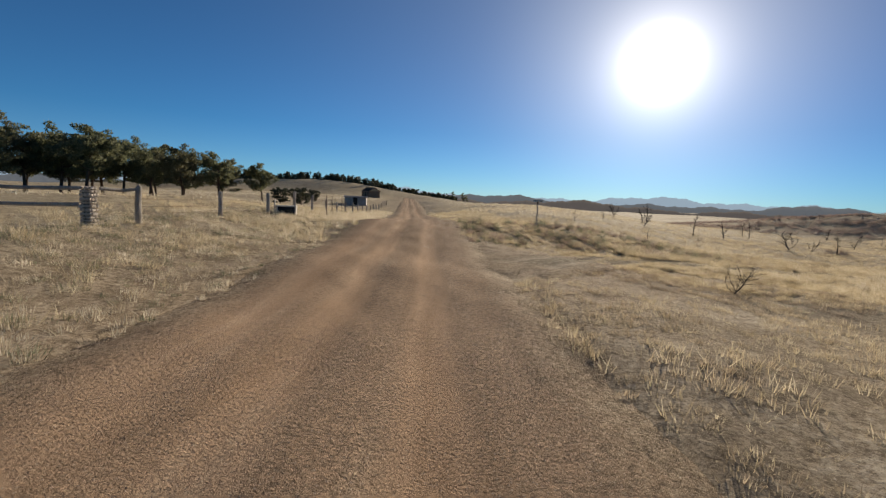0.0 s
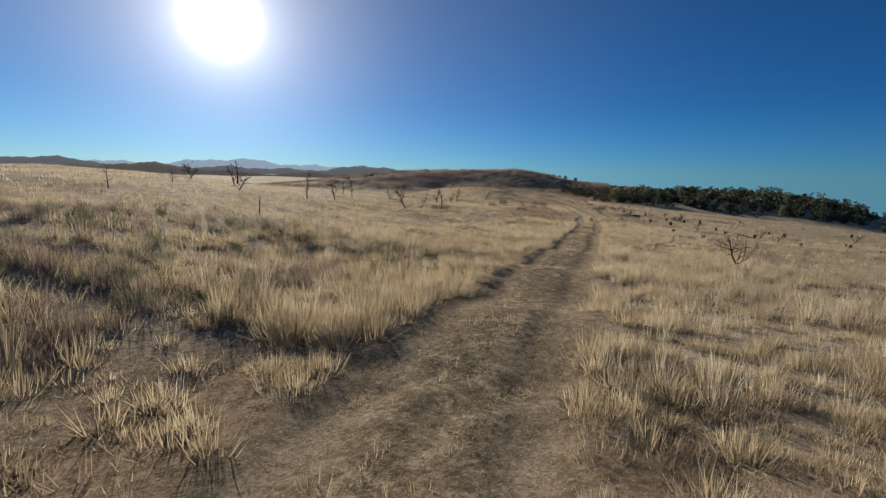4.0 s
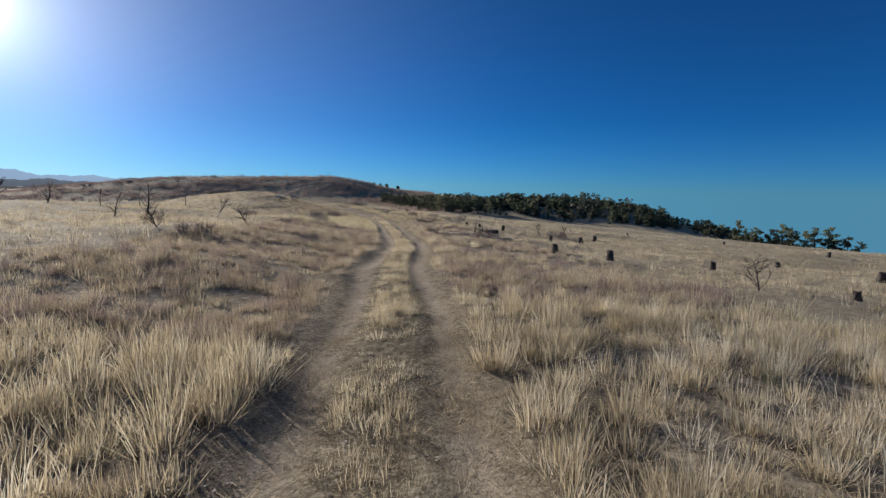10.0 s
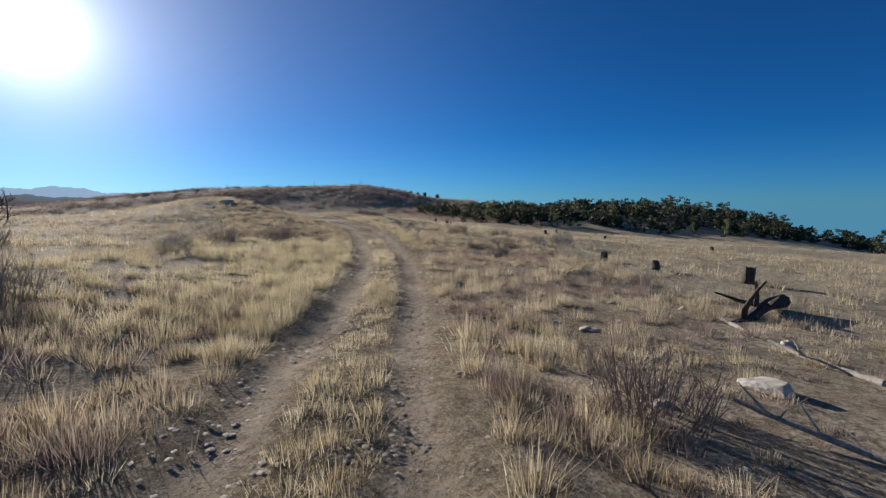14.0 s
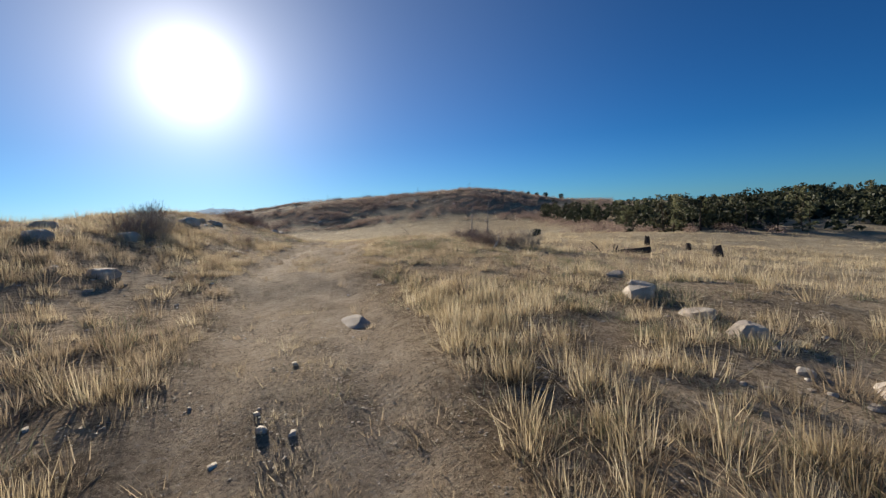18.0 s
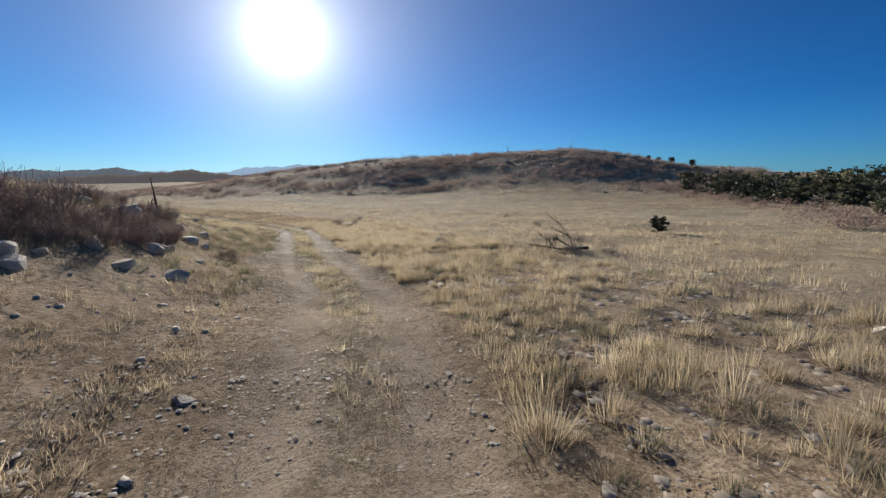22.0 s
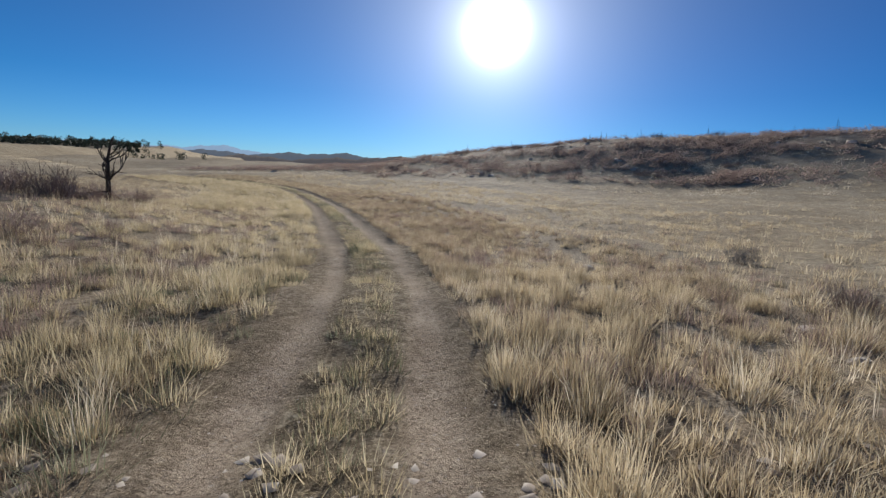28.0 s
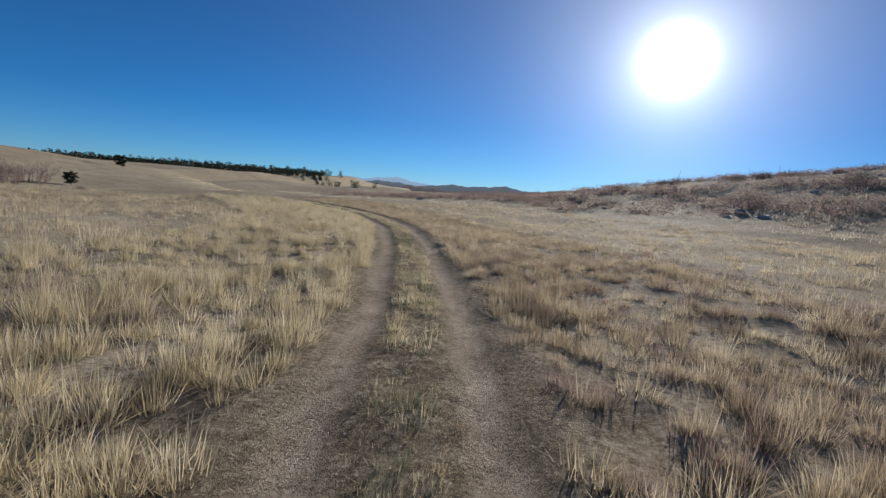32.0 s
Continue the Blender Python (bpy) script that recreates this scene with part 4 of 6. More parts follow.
def rubble(x, y, low, high, seed, label):
    """Broken slabs of stone, tilted and half sunk: bricks of eight corners, each knocked out of shape."""
    rnd = np.random.RandomState(seed)
    n = len(x)
    size = low + (high - low) * rnd.uniform(0, 1, n) ** 2.2
    cube = np.array([(a, b, c) for c in (-0.5, 0.5) for a, b in ((-0.5, -0.5), (0.5, -0.5), (0.5, 0.5), (-0.5, 0.5))])
    v = (cube[None] + rnd.uniform(-0.17, 0.17, (n, 8, 3))) * np.stack([np.ones(n), rnd.uniform(0.5, 0.95, n), rnd.uniform(0.22, 0.6, n)], -1)[:, None] * size[:, None, None]
    v[:, 4:, :2] *= 0.8
    a, tip = rnd.uniform(0, 6.28, n)[:, None], rnd.normal(0, 0.16, n)[:, None]
    vx, vz = v[..., 0] * np.cos(tip) - v[..., 2] * np.sin(tip), v[..., 0] * np.sin(tip) + v[..., 2] * np.cos(tip)
    wx, wy = vx * np.cos(a) - v[..., 1] * np.sin(a), vx * np.sin(a) + v[..., 1] * np.cos(a)
    verts = np.stack([wx + x[:, None], wy + y[:, None], vz + (surface(x, y) - 0.02 * size)[:, None]], -1).reshape(-1, 3)
    face = np.array([(4, 5, 6, 7), (0, 1, 5, 4), (1, 2, 6, 5), (2, 3, 7, 6), (3, 0, 4, 7), (3, 2, 1, 0)])
    data = arrays("rubble", verts, (np.arange(n)[:, None, None] * 8 + face[None]).reshape(-1, 4))
    return tagged(put_mesh("rubble", data, STONE), label, "rubble", kind="stuff")


def stony(count, low, high, first, last, seed):
    x, y = beside(count, low, high, first, last, seed)
    keep = 0.6 * wave(x, y, 4.5, seed) + 0.5 * wave(x, y, 1.4, seed + 1) > 0.1
    return x[keep], y[keep]


rubble(*stony(4200, -9, 8, 0.37, 0.52, 81), 0.02, 0.075, 81, "broken pale slabs strewn over the stony rise")
rubble(*stony(4200, -10, -1.0, 0.47, 0.68, 82), 0.02, 0.12, 82, "broken pale slabs strewn over the bank")
rubble(*stony(2200, 1.3, 10, 0.47, 0.68, 83), 0.02, 0.1, 83, "broken pale stones in the grass")
rubble(*stony(260, 2, 8, 0.28, 0.38, 84), 0.03, 0.2, 84, "scattered pale stones by the fallen branches")
gravel("gravel", *beside(8000, -3.4, 3.4, 0.17, 0.413, 53, ROAD_LINE, ROAD_DIR), 0.005, 0.026, 53, "small stones on the dirt road", CLOD)


# ---- far hills and mountains ----
def ridge(name, distance, low, high, first, last, seed, color, label, glow=0.0, rough_size=1.0, haze=(0.42, 0.56, 0.72)):
    """A far ridge as a solid rise that follows the horizon between two bearings (degrees clockwise from +y). glow and
    haze paint air haze onto it.
    """
    a = np.radians(np.linspace(first, last, 1000))
    rnd = np.random.RandomState(seed)
    top = np.zeros(len(a))
    for k, w in ((1.3, 1.0), (3.1, 0.7), (7.3, 0.45), (17, 0.22), (41, 0.12), (90, 0.07), (190, 0.035), (410, 0.02)):
        top += w * np.sin(a * k * 4 * rough_size + rnd.uniform(0, 6.28))
    top = (top - top.min()) / (top.max() - top.min())
    fade = np.clip(np.minimum(a - a[0], a[-1] - a) / 0.06, 0, 1) ** 0.5
    z = low + (high - low) * top * fade
    rows = []
    for out, f in ((0.93, -0.3), (0.97, 0.45), (1.0, 1.0), (1.08, -0.3)):
        rows.append(np.stack([60 + distance * out * np.sin(a), 60 + distance * out * np.cos(a), np.where(f < 0, -30, -8 + (z + 8) * f)], -1))
    data = arrays(name, np.concatenate(rows), grid(len(a), 4))
    k = Mat(name)
    tone = k.ramp(k.noise(0.012, 6, 0.7), (0.35, tuple(c * 0.72 for c in color)), (0.65, color))
    m = k.done(tone, 1.0, gloss=0.0)
    # the veil of air is imitated by emission in the haze colour
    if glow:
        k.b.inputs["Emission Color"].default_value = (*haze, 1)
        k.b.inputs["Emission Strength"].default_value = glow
    return tagged(put_mesh(name, data, m, None, "", True), label, "hills", kind="structure")


# dark slopes, each with its haze tone painted on as glow
ridge("backdrop_mountains", 3600, 8, 88, -75, 44, 3, (0.03, 0.04, 0.05), "far mountains with jagged crest under painted blue haze", 0.5, 1.9)
ridge("backdrop_hills", 2100, -6, 40, -80, 44, 5, (0.05, 0.05, 0.045), "dark wooded hills on the horizon under painted haze", 0.5, 1.7, (0.16, 0.18, 0.21))
ridge("backdrop_rise", 1250, -14, 17, -30, 42, 9, (0.08, 0.068, 0.055), "low brown hills on the horizon under painted haze", 0.5, 1.5, (0.135, 0.12, 0.115))


# ---- trees ----
def tube(bm, path, radii, sides=5):
    """A tapered limb through the points."""
    rings = []
    for i, p in enumerate(path):
        a, b = path[max(i - 1, 0)], path[min(i + 1, len(path) - 1)]
        d = (b - a).normalized()
        u = d.orthogonal().normalized()
        v = d.cross(u)
        rings.append([bm.verts.new(p + (u * math.cos(2 * math.pi * k / sides) + v * math.sin(2 * math.pi * k / sides)) * radii[i]) for k in range(sides)])
    for r, s in zip(rings, rings[1:]):
        for k in range(sides):
            bm.faces.new((r[k], r[(k + 1) % sides], s[(k + 1) % sides], s[k]))
    bm.faces.new(rings[0][::-1])
    bm.faces.new(rings[-1])


def wander(start, way, length, steps, rnd, wobble=0.2, rise=0.0):
    path, p, d = [start.copy()], start.copy(), way.normalized()
    for _ in range(steps):
        d = (d + Vector((rnd.uniform(-1, 1), rnd.uniform(-1, 1), rnd.uniform(-1, 1))) * wobble + Vector((0, 0, rise))).normalized()
        p = p + d * (length / steps)
        path.append(p.copy())
    return path


def taper(first, last, n):
    return [first + (last - first) * i / (n - 1) for i in range(n)]


def clumps(name, centres, sizes, each, leaf, seed):
    """Foliage: round each centre a spray of small needle sprigs."""
    rnd = np.random.RandomState(seed)
    c, s = np.repeat(np.array(centres), each, 0), np.repeat(np.array(sizes), each)
    n = len(c)
    d = rnd.normal(0, 1, (n, 3))
    d /= np.linalg.norm(d, axis=1)[:, None]
    p = c + d * (s * rnd.uniform(0.25, 1.0, n) ** 0.6)[:, None] * np.array([1, 1, 0.62])
    out = d + rnd.normal(0, 0.6, (n, 3))
    out /= np.linalg.norm(out, axis=1)[:, None]
    across = np.cross(out, rnd.normal(0, 1, (n, 3)))
    across /= np.linalg.norm(across, axis=1)[:, None] + 1e-9
    ln, wd = leaf * rnd.uniform(0.6, 1.4, n)[:, None], leaf * 0.42 * rnd.uniform(0.6, 1.4, n)[:, None]
    v = np.stack([p - across * wd, p + out * ln, p + across * wd, p - out * ln * 0.5], 1).reshape(-1, 3)
    return arrays(name, v, np.arange(n)[:, None] * 4 + [0, 1, 2, 3])


def conifer(name, height, wide, seed, material, label, category, lean=0.0, bare=0.18, detail=1.0, leaf=0.2, flat=False):
    """A tree as an Empty with a trunk with limbs and a crown of sprigs. Stands at the origin until it is placed."""
    rnd = random.Random(seed)
    top = new(name)
    tagged(top, label, category)
    bm = bmesh.new()
    stem = wander(Vector((0, 0, -0.3)), Vector((lean, lean * 0.4, 1)), height * 0.97 + 0.3, 7, rnd, 0.09, 0.05)
    tube(bm, stem, taper(height * 0.03 + 0.03, 0.02, 8), 7)
    centres, sizes = [], []
    limbs = int(26 * detail)
    for i in range(limbs):
        f = bare + (1 - bare) * (i + rnd.random()) / limbs
        k = f * 7
        a = stem[int(min(k, 6))].lerp(stem[int(min(k, 6)) + 1], min(k, 6.99) % 1)
        shape = (math.sin(min(1, (f - bare) / 0.45 + 0.25) * math.pi / 2) * (1.02 - f) ** 0.55) if not flat else (0.55 + 0.45 * f) * (1.0 if f < 0.85 else 0.75)
        reach = wide * shape * rnd.uniform(0.65, 1.15) + 0.15
        turn = rnd.uniform(0, 2 * math.pi)
        limb = wander(a, Vector((math.cos(turn), math.sin(turn), rnd.uniform(-0.05, 0.45))), reach, 4, rnd, 0.22, 0.06)
        tube(bm, limb, taper(0.012 * height * (1.1 - f) + 0.012, 0.008, 5), 4)
        for j in (2, 3, 4) if reach > 0.8 else (3, 4):
            for _ in range(2):
                centres.append(tuple(limb[j] + Vector((rnd.gauss(0, 0.16), rnd.gauss(0, 0.16), rnd.uniform(-0.05, 0.22))) * wide * 0.4))
                sizes.append(wide * (rnd.uniform(0.08, 0.15) if flat else rnd.uniform(0.13, 0.24)) + 0.1)
    centres.append(tuple(stem[-1]))
    sizes.append(0.25 * wide)
    part("trunk", bm, BARK, top, "rough brown bark")
    put_mesh("crown", clumps("crown", centres, sizes, int((30 if leaf < 0.25 else 24) * detail), leaf, seed), material, top)
    return top


def stand(ob, x, y, turn=0.0, size=1.0, sink=0.05, tilt=0.0):
    """Places a thing on the ground."""
    ob.matrix_basis = pose(x, y, ground_at(x, y) - sink, tilt, 0, turn) @ Matrix.Diagonal((size, size, size, 1))
    return ob


def again(ob, x, y, turn=0.0, size=1.0, sink=0.05, label="", tilt=0.0):
    """A copy of a thing, placed on the ground."""
    c = copy_thing(ob, pose(x, y, ground_at(x, y) - sink, tilt, 0, turn))
    c.scale = (size, size, size)
    if label:
        c["label"] = label
    return c


def grove():
    """The pines behind the fence, the single trees and the wood at the foot of the hill."""
    rnd = random.Random(5)
    kinds = [conifer("pine_tree", 8.0, 4.0, 1, NEEDLES, "dark green pine with open crown behind the fence", "tree", 0.1, 0.4, 1.7, 0.17, True),
             conifer("pine_tree", 7.2, 4.2, 2, NEEDLES, "dark green pine with broad flat crown", "tree", -0.12, 0.36, 1.7, 0.18, True),
             conifer("pine_tree", 7.6, 3.6, 3, NEEDLES, "dark green pine with rounded crown", "tree", 0.05, 0.42, 1.5, 0.18, True)]
    spots = [(-34.5, 33.0), (-33.0, 38.0), (-29.5, 36.5), (-30.5, 42.0), (-36.0, 42.5), (-27.0, 40.5), (-24.2, 41.0), (-27.5, 46.5), (-22.3, 43.5), (-32.0, 48.5), (-39.0, 36.0), (-41.5, 44.0), (-24.5, 48.5), (-35.5, 37.5), (-29.0, 44.5), (-37.5, 47.0), (-33.5, 43.5), (-43.0, 39.0)]
    for i, (x, y) in enumerate(spots):
        (stand if i < 3 else again)(kinds[i % 3], x, y, rnd.uniform(0, 360), rnd.uniform(0.48, 0.7))
    again(kinds[2], -21.6, 52.0, 40, 0.53, label="single dark pine beyond the fence")
    round_tree = conifer("juniper_tree", 4.2, 2.3, 7, JUNIPER, "round-headed juniper in the dry field", "tree", 0.1, 0.22, 1.5, 0.15, True)
    stand(round_tree, -24.3, 74.0, 10, 0.8)
    flat_heads = [round_tree, again(round_tree, -28.3, 75.5, 100, 0.75), again(round_tree, -28.0, 92.0, 200, 0.7)]
    for tree in flat_heads:
        tree.scale = (tree.scale[0] * 0.98, tree.scale[0] * 0.98, tree.scale[0] * 0.8)
    for x, y, s in ((82.4, 184.2, 0.3), (57.0, 225.0, 0.5)):
        again(round_tree, x, y, rnd.uniform(0, 360), s, label="dark juniper standing in the pale field")
    for x, y, s in ((244.5, 134.0, 0.42), (247.0, 139.0, 0.34), (249.0, 130.0, 0.46), (242.0, 140.0, 0.3)):
        again(round_tree, x, y, rnd.uniform(0, 360), s, 1.2 * s, "small dark juniper on the skyline of the hill")
    again(round_tree, 132.8, 90.0, 30, 0.23, label="small lone juniper in the dry meadow")
    again(round_tree, 128.0, 79.0, 130, 0.2, label="small lone juniper in the dry meadow")
    # the wood
    wood = [conifer("wood_tree", 5.6, 2.3, 11, JUNIPER, "dark green juniper at the edge of the wood", "tree", 0.06, 0.03, 0.5, 0.27),
            conifer("wood_tree", 6.4, 2.2, 12, NEEDLES, "dark green pine at the edge of the wood", "tree", -0.05, 0.06, 0.5, 0.27),
            conifer("wood_tree", 5.2, 2.6, 13, JUNIPER, "broad dark juniper at the edge of the wood", "tree", 0.1, 0.05, 0.5, 0.27, True)]
    for i, (x, y, s) in enumerate(((142.5, 71.0, 0.6), (147.0, 68.0, 0.66), (150.5, 71.5, 0.66))):
        stand(wood[(0, 2, 1)[i]], x, y, 50 * i, s)
    edge = spline([(206, 121, 0), (176, 92, 0), (150, 76, 0), (152, 58, 0), (160, 36, 0), (172, 14, 0), (182, -8, 0), (186, -26, 0)], 3.2)
    way = tangents(edge)
    for i in range(190):
        k = rnd.randrange(len(edge))
        deep = rnd.random() ** 1.4 * 34
        x, y = edge[k, 0] + way[k, 1] * -deep + rnd.uniform(-2, 2), edge[k, 1] + way[k, 0] * deep + rnd.uniform(-2, 2)
        if bump(x, y, 234, 162, 1, 60, 32, 120) > 0.4:
            continue
        again(wood[rnd.randrange(3)], x, y, rnd.uniform(0, 360), rnd.uniform(0.34, 0.74))
    for x, y, s in ((1.5, 228.0, 0.75), (6.5, 231.0, 0.85), (9.0, 232.0, 0.7)):
        again(wood[1], x, y, rnd.uniform(0, 360), s, label="single dark pine at the end of the pale hill")
    # the rest of the wood, deeper in
    centres, sizes = [], []
    for i in range(620):
        k = rnd.randrange(len(edge))
        deep = 3 + rnd.random() ** 1.3 * 80
        x, y = edge[k, 0] - way[k, 1] * deep + rnd.uniform(-3, 3), edge[k, 1] + way[k, 0] * deep + rnd.uniform(-3, 3)
        if bump(x, y, 234, 162, 1, 60, 32, 120) > 0.4:
            continue
        g, h = ground_at(x, y), rnd.uniform(1.8, 3.2) * (0.85 + 0.45 * float(wave(x, y, 13, 21)))
        for f in (0.1, 0.3, 0.5, 0.7, 0.9):
            for _ in range(2):
                centres.append((x + rnd.gauss(0, 0.7), y + rnd.gauss(0, 0.7), g + h * f))
                sizes.append(h * (0.3 - 0.18 * abs(f - 0.45)))
    low, wide = [], []
    for i in range(340):
        k = rnd.randrange(len(edge) // 2)
        deep = rnd.gauss(-1.0, 3.0)
        x, y = edge[k, 0] - way[k, 1] * deep, edge[k, 1] + way[k, 0] * deep
        h = rnd.uniform(0.5, 1.3)
        low.append((x, y, ground_at(x, y) + 0.3 * h))
        wide.append(h)
    tagged(put_mesh("oak_brush", clumps("oak_brush", low, wide, 60, 0.12, 16), BRUSH), "reddish-brown oak brush at the foot of the wood", "shrub", kind="stuff")
    tagged(put_mesh("wood", clumps("wood", centres, sizes, 12, 0.44, 6), JUNIPER), "dense dark juniper and pine wood", "trees", kind="stuff")
    for x, y, s in ((154.7, -1.2, 0.66), (153.6, -5.9, 0.88), (155.0, -7.3, 0.7), (152.3, -11.3, 0.86), (151.4, -12.9, 0.7), (150.2, -15.8, 0.8), (148.8, -17.0, 0.6), (153.0, -9.2, 0.72), (152.0, -14.6, 0.64), (154.0, -3.6, 0.74), (156.0, -8.0, 0.9), (157.5, 2.0, 0.8), (159.0, 7.0, 0.78), (154.5, -14.0, 0.95)):
        again(wood[rnd.choice((0, 1, 1))], x, y, rnd.uniform(0, 360), s, label="tall dark pine standing against the sky")


grove()


# ---- dead wood, shrubs and stones ----
def snag(name, height, seed, material, label, limbs=7, reach=0.45, thick=0.05, lean=0.1, fork=True):
    """A dead tree: a trunk and bare limbs, each a part."""
    rnd = random.Random(seed)
    top = tagged(new(name), label, "dead tree")
    stem = wander(Vector((0, 0, -0.25)), Vector((lean, -lean, 1)), height + 0.25, 7, rnd, 0.12, 0.06)
    bm = bmesh.new()
    tube(bm, stem, taper(thick * height, thick * height * 0.18, 8), 7)
    part("trunk", bm, material, top)
    for i in range(limbs):
        f = rnd.uniform(0.22, 0.97) * 6.9
        a = stem[int(f)].lerp(stem[int(f) + 1], f % 1)
        turn = i * 2.4 + rnd.uniform(-0.5, 0.5)
        length = height * reach * rnd.uniform(0.5, 1.15) * (1.15 - f / 10)
        bm = bmesh.new()
        limb = wander(a, Vector((math.cos(turn), math.sin(turn), rnd.uniform(0.05, 0.9))), length, 5, rnd, 0.3, 0.05)
        tube(bm, limb, taper(thick * height * 0.32, 0.006, 6), 5)
        arm = part("limb", bm, material, top)
        if fork:
            bm = bmesh.new()
            for j in (1, 2, 3, 4, 4):
                twig = wander(limb[j], limb[j] - limb[j - 1] + Vector((rnd.uniform(-1, 1), rnd.uniform(-1, 1), rnd.uniform(-0.2, 0.8))) * 0.12, length * rnd.uniform(0.3, 0.6), 3, rnd, 0.4)
                tube(bm, twig, taper(thick * height * 0.12 + 0.004, 0.004, 4), 4)
            part("twig_spray", bm, material, arm)
    return top


def shrub(name, height, wide, seed, material, label, stems=60, thick=0.006, leaves=None):
    """A leafless thicket: many forking stems from one root, and, where given, a few dry leaves."""
    rnd = random.Random(seed)
    top = tagged(new(name), label, "shrub")
    bm = bmesh.new()
    tips = []
    for _ in range(stems):
        turn, out = rnd.uniform(0, 2 * math.pi), rnd.random() ** 0.5
        root = Vector((math.cos(turn), math.sin(turn), 0)) * wide * 0.7 * rnd.random() ** 0.6 + Vector((0, 0, -0.08))
        path = wander(root, Vector((math.cos(turn) * out * wide / height * 0.7, math.sin(turn) * out * wide / height * 0.7, 1)), height * rnd.uniform(0.5, 1.1) * (1 - 0.35 * out), 4, rnd, 0.2, 0.04)
        tube(bm, path, taper(thick * rnd.uniform(0.9, 1.8), thick * 0.4, 5), 3)
        for j in (2, 2, 3):
            twig = wander(path[j], path[j] - path[j - 1] + Vector((rnd.uniform(-1, 1), rnd.uniform(-1, 1), rnd.uniform(-0.3, 0.6))) * 0.25 * height, height * rnd.uniform(0.18, 0.4), 2, rnd, 0.35)
            tube(bm, twig, taper(thick * 0.7, thick * 0.3, 3), 3)
            tips.append(tuple(twig[-1]))
    part("tangle", bm, material, top)
    if leaves:
        put_mesh("dry_leaves", clumps("dry_leaves", tips, [0.1 * height] * len(tips), 3, 0.012 + 0.007 * height, seed), leaves, top)
    return top


def rock_mesh(seed, squat=0.6, cuts=7):
    """A weathered boulder: a ball cut by a few planes and worn by noise."""
    rnd = random.Random(seed)
    bm = bmesh.new()
    bmesh.ops.create_icosphere(bm, subdivisions=3, radius=0.52)
    for v in bm.verts:
        v.co *= 1.0 + 0.2 * noise.noise(v.co * 1.7 + Vector((seed * 7.1, 0, 0)))
    faces = [Vector((rnd.uniform(-0.25, 0.25) + sx, rnd.uniform(-0.25, 0.25) + sy, rnd.uniform(-0.2, 0.2) + sz)).normalized() for sx, sy, sz in ((1, 0, 0), (-1, 0, 0), (0, 1, 0), (0, -1, 0), (0, 0, 1))]
    for i in range(cuts + 5):
        n = faces[i] if i < 5 else Vector((rnd.uniform(-1, 1), rnd.uniform(-1, 1), rnd.uniform(-0.3, 1))).normalized()
        d = rnd.uniform(0.26, 0.38) if i < 5 else rnd.uniform(0.3, 0.42)
        for v in bm.verts:
            over = v.co.dot(n) - d
            if over > 0:
                v.co -= n * over
    for v in bm.verts:
        v.co += v.normal * (0.022 * noise.noise(v.co * 8 + Vector((seed, 3, 1))) + 0.012 * noise.noise(v.co * 22))
        v.co.z *= squat
    data = bpy.data.meshes.new("rock")
    bm.to_mesh(data)
    bm.free()
    data.materials.append(STONE)
    return data


LOOSE = random.Random(44)
ROCK_SHAPES = [rock_mesh(i, (0.5, 0.66, 0.36, 0.55, 0.24, 0.75)[i]) for i in range(6)]
rock_turn = random.Random(77)


def rock(x, y, size, shape, label, group):
    ob = tagged(new("rock", ROCK_SHAPES[shape]), label, "rock", group)
    size = size * 0.95
    squat = size * rock_turn.uniform(0.85, 1.2)
    ob.matrix_basis = pose(x, y, ground_at(x, y) + size * (-0.05 if shape == 4 else 0.02), rock_turn.uniform(-14, 14), rock_turn.uniform(-14, 14), rock_turn.uniform(0, 360)) @ Matrix.Diagonal((size, size * rock_turn.uniform(0.7, 1.0), squat, 1))
    return ob


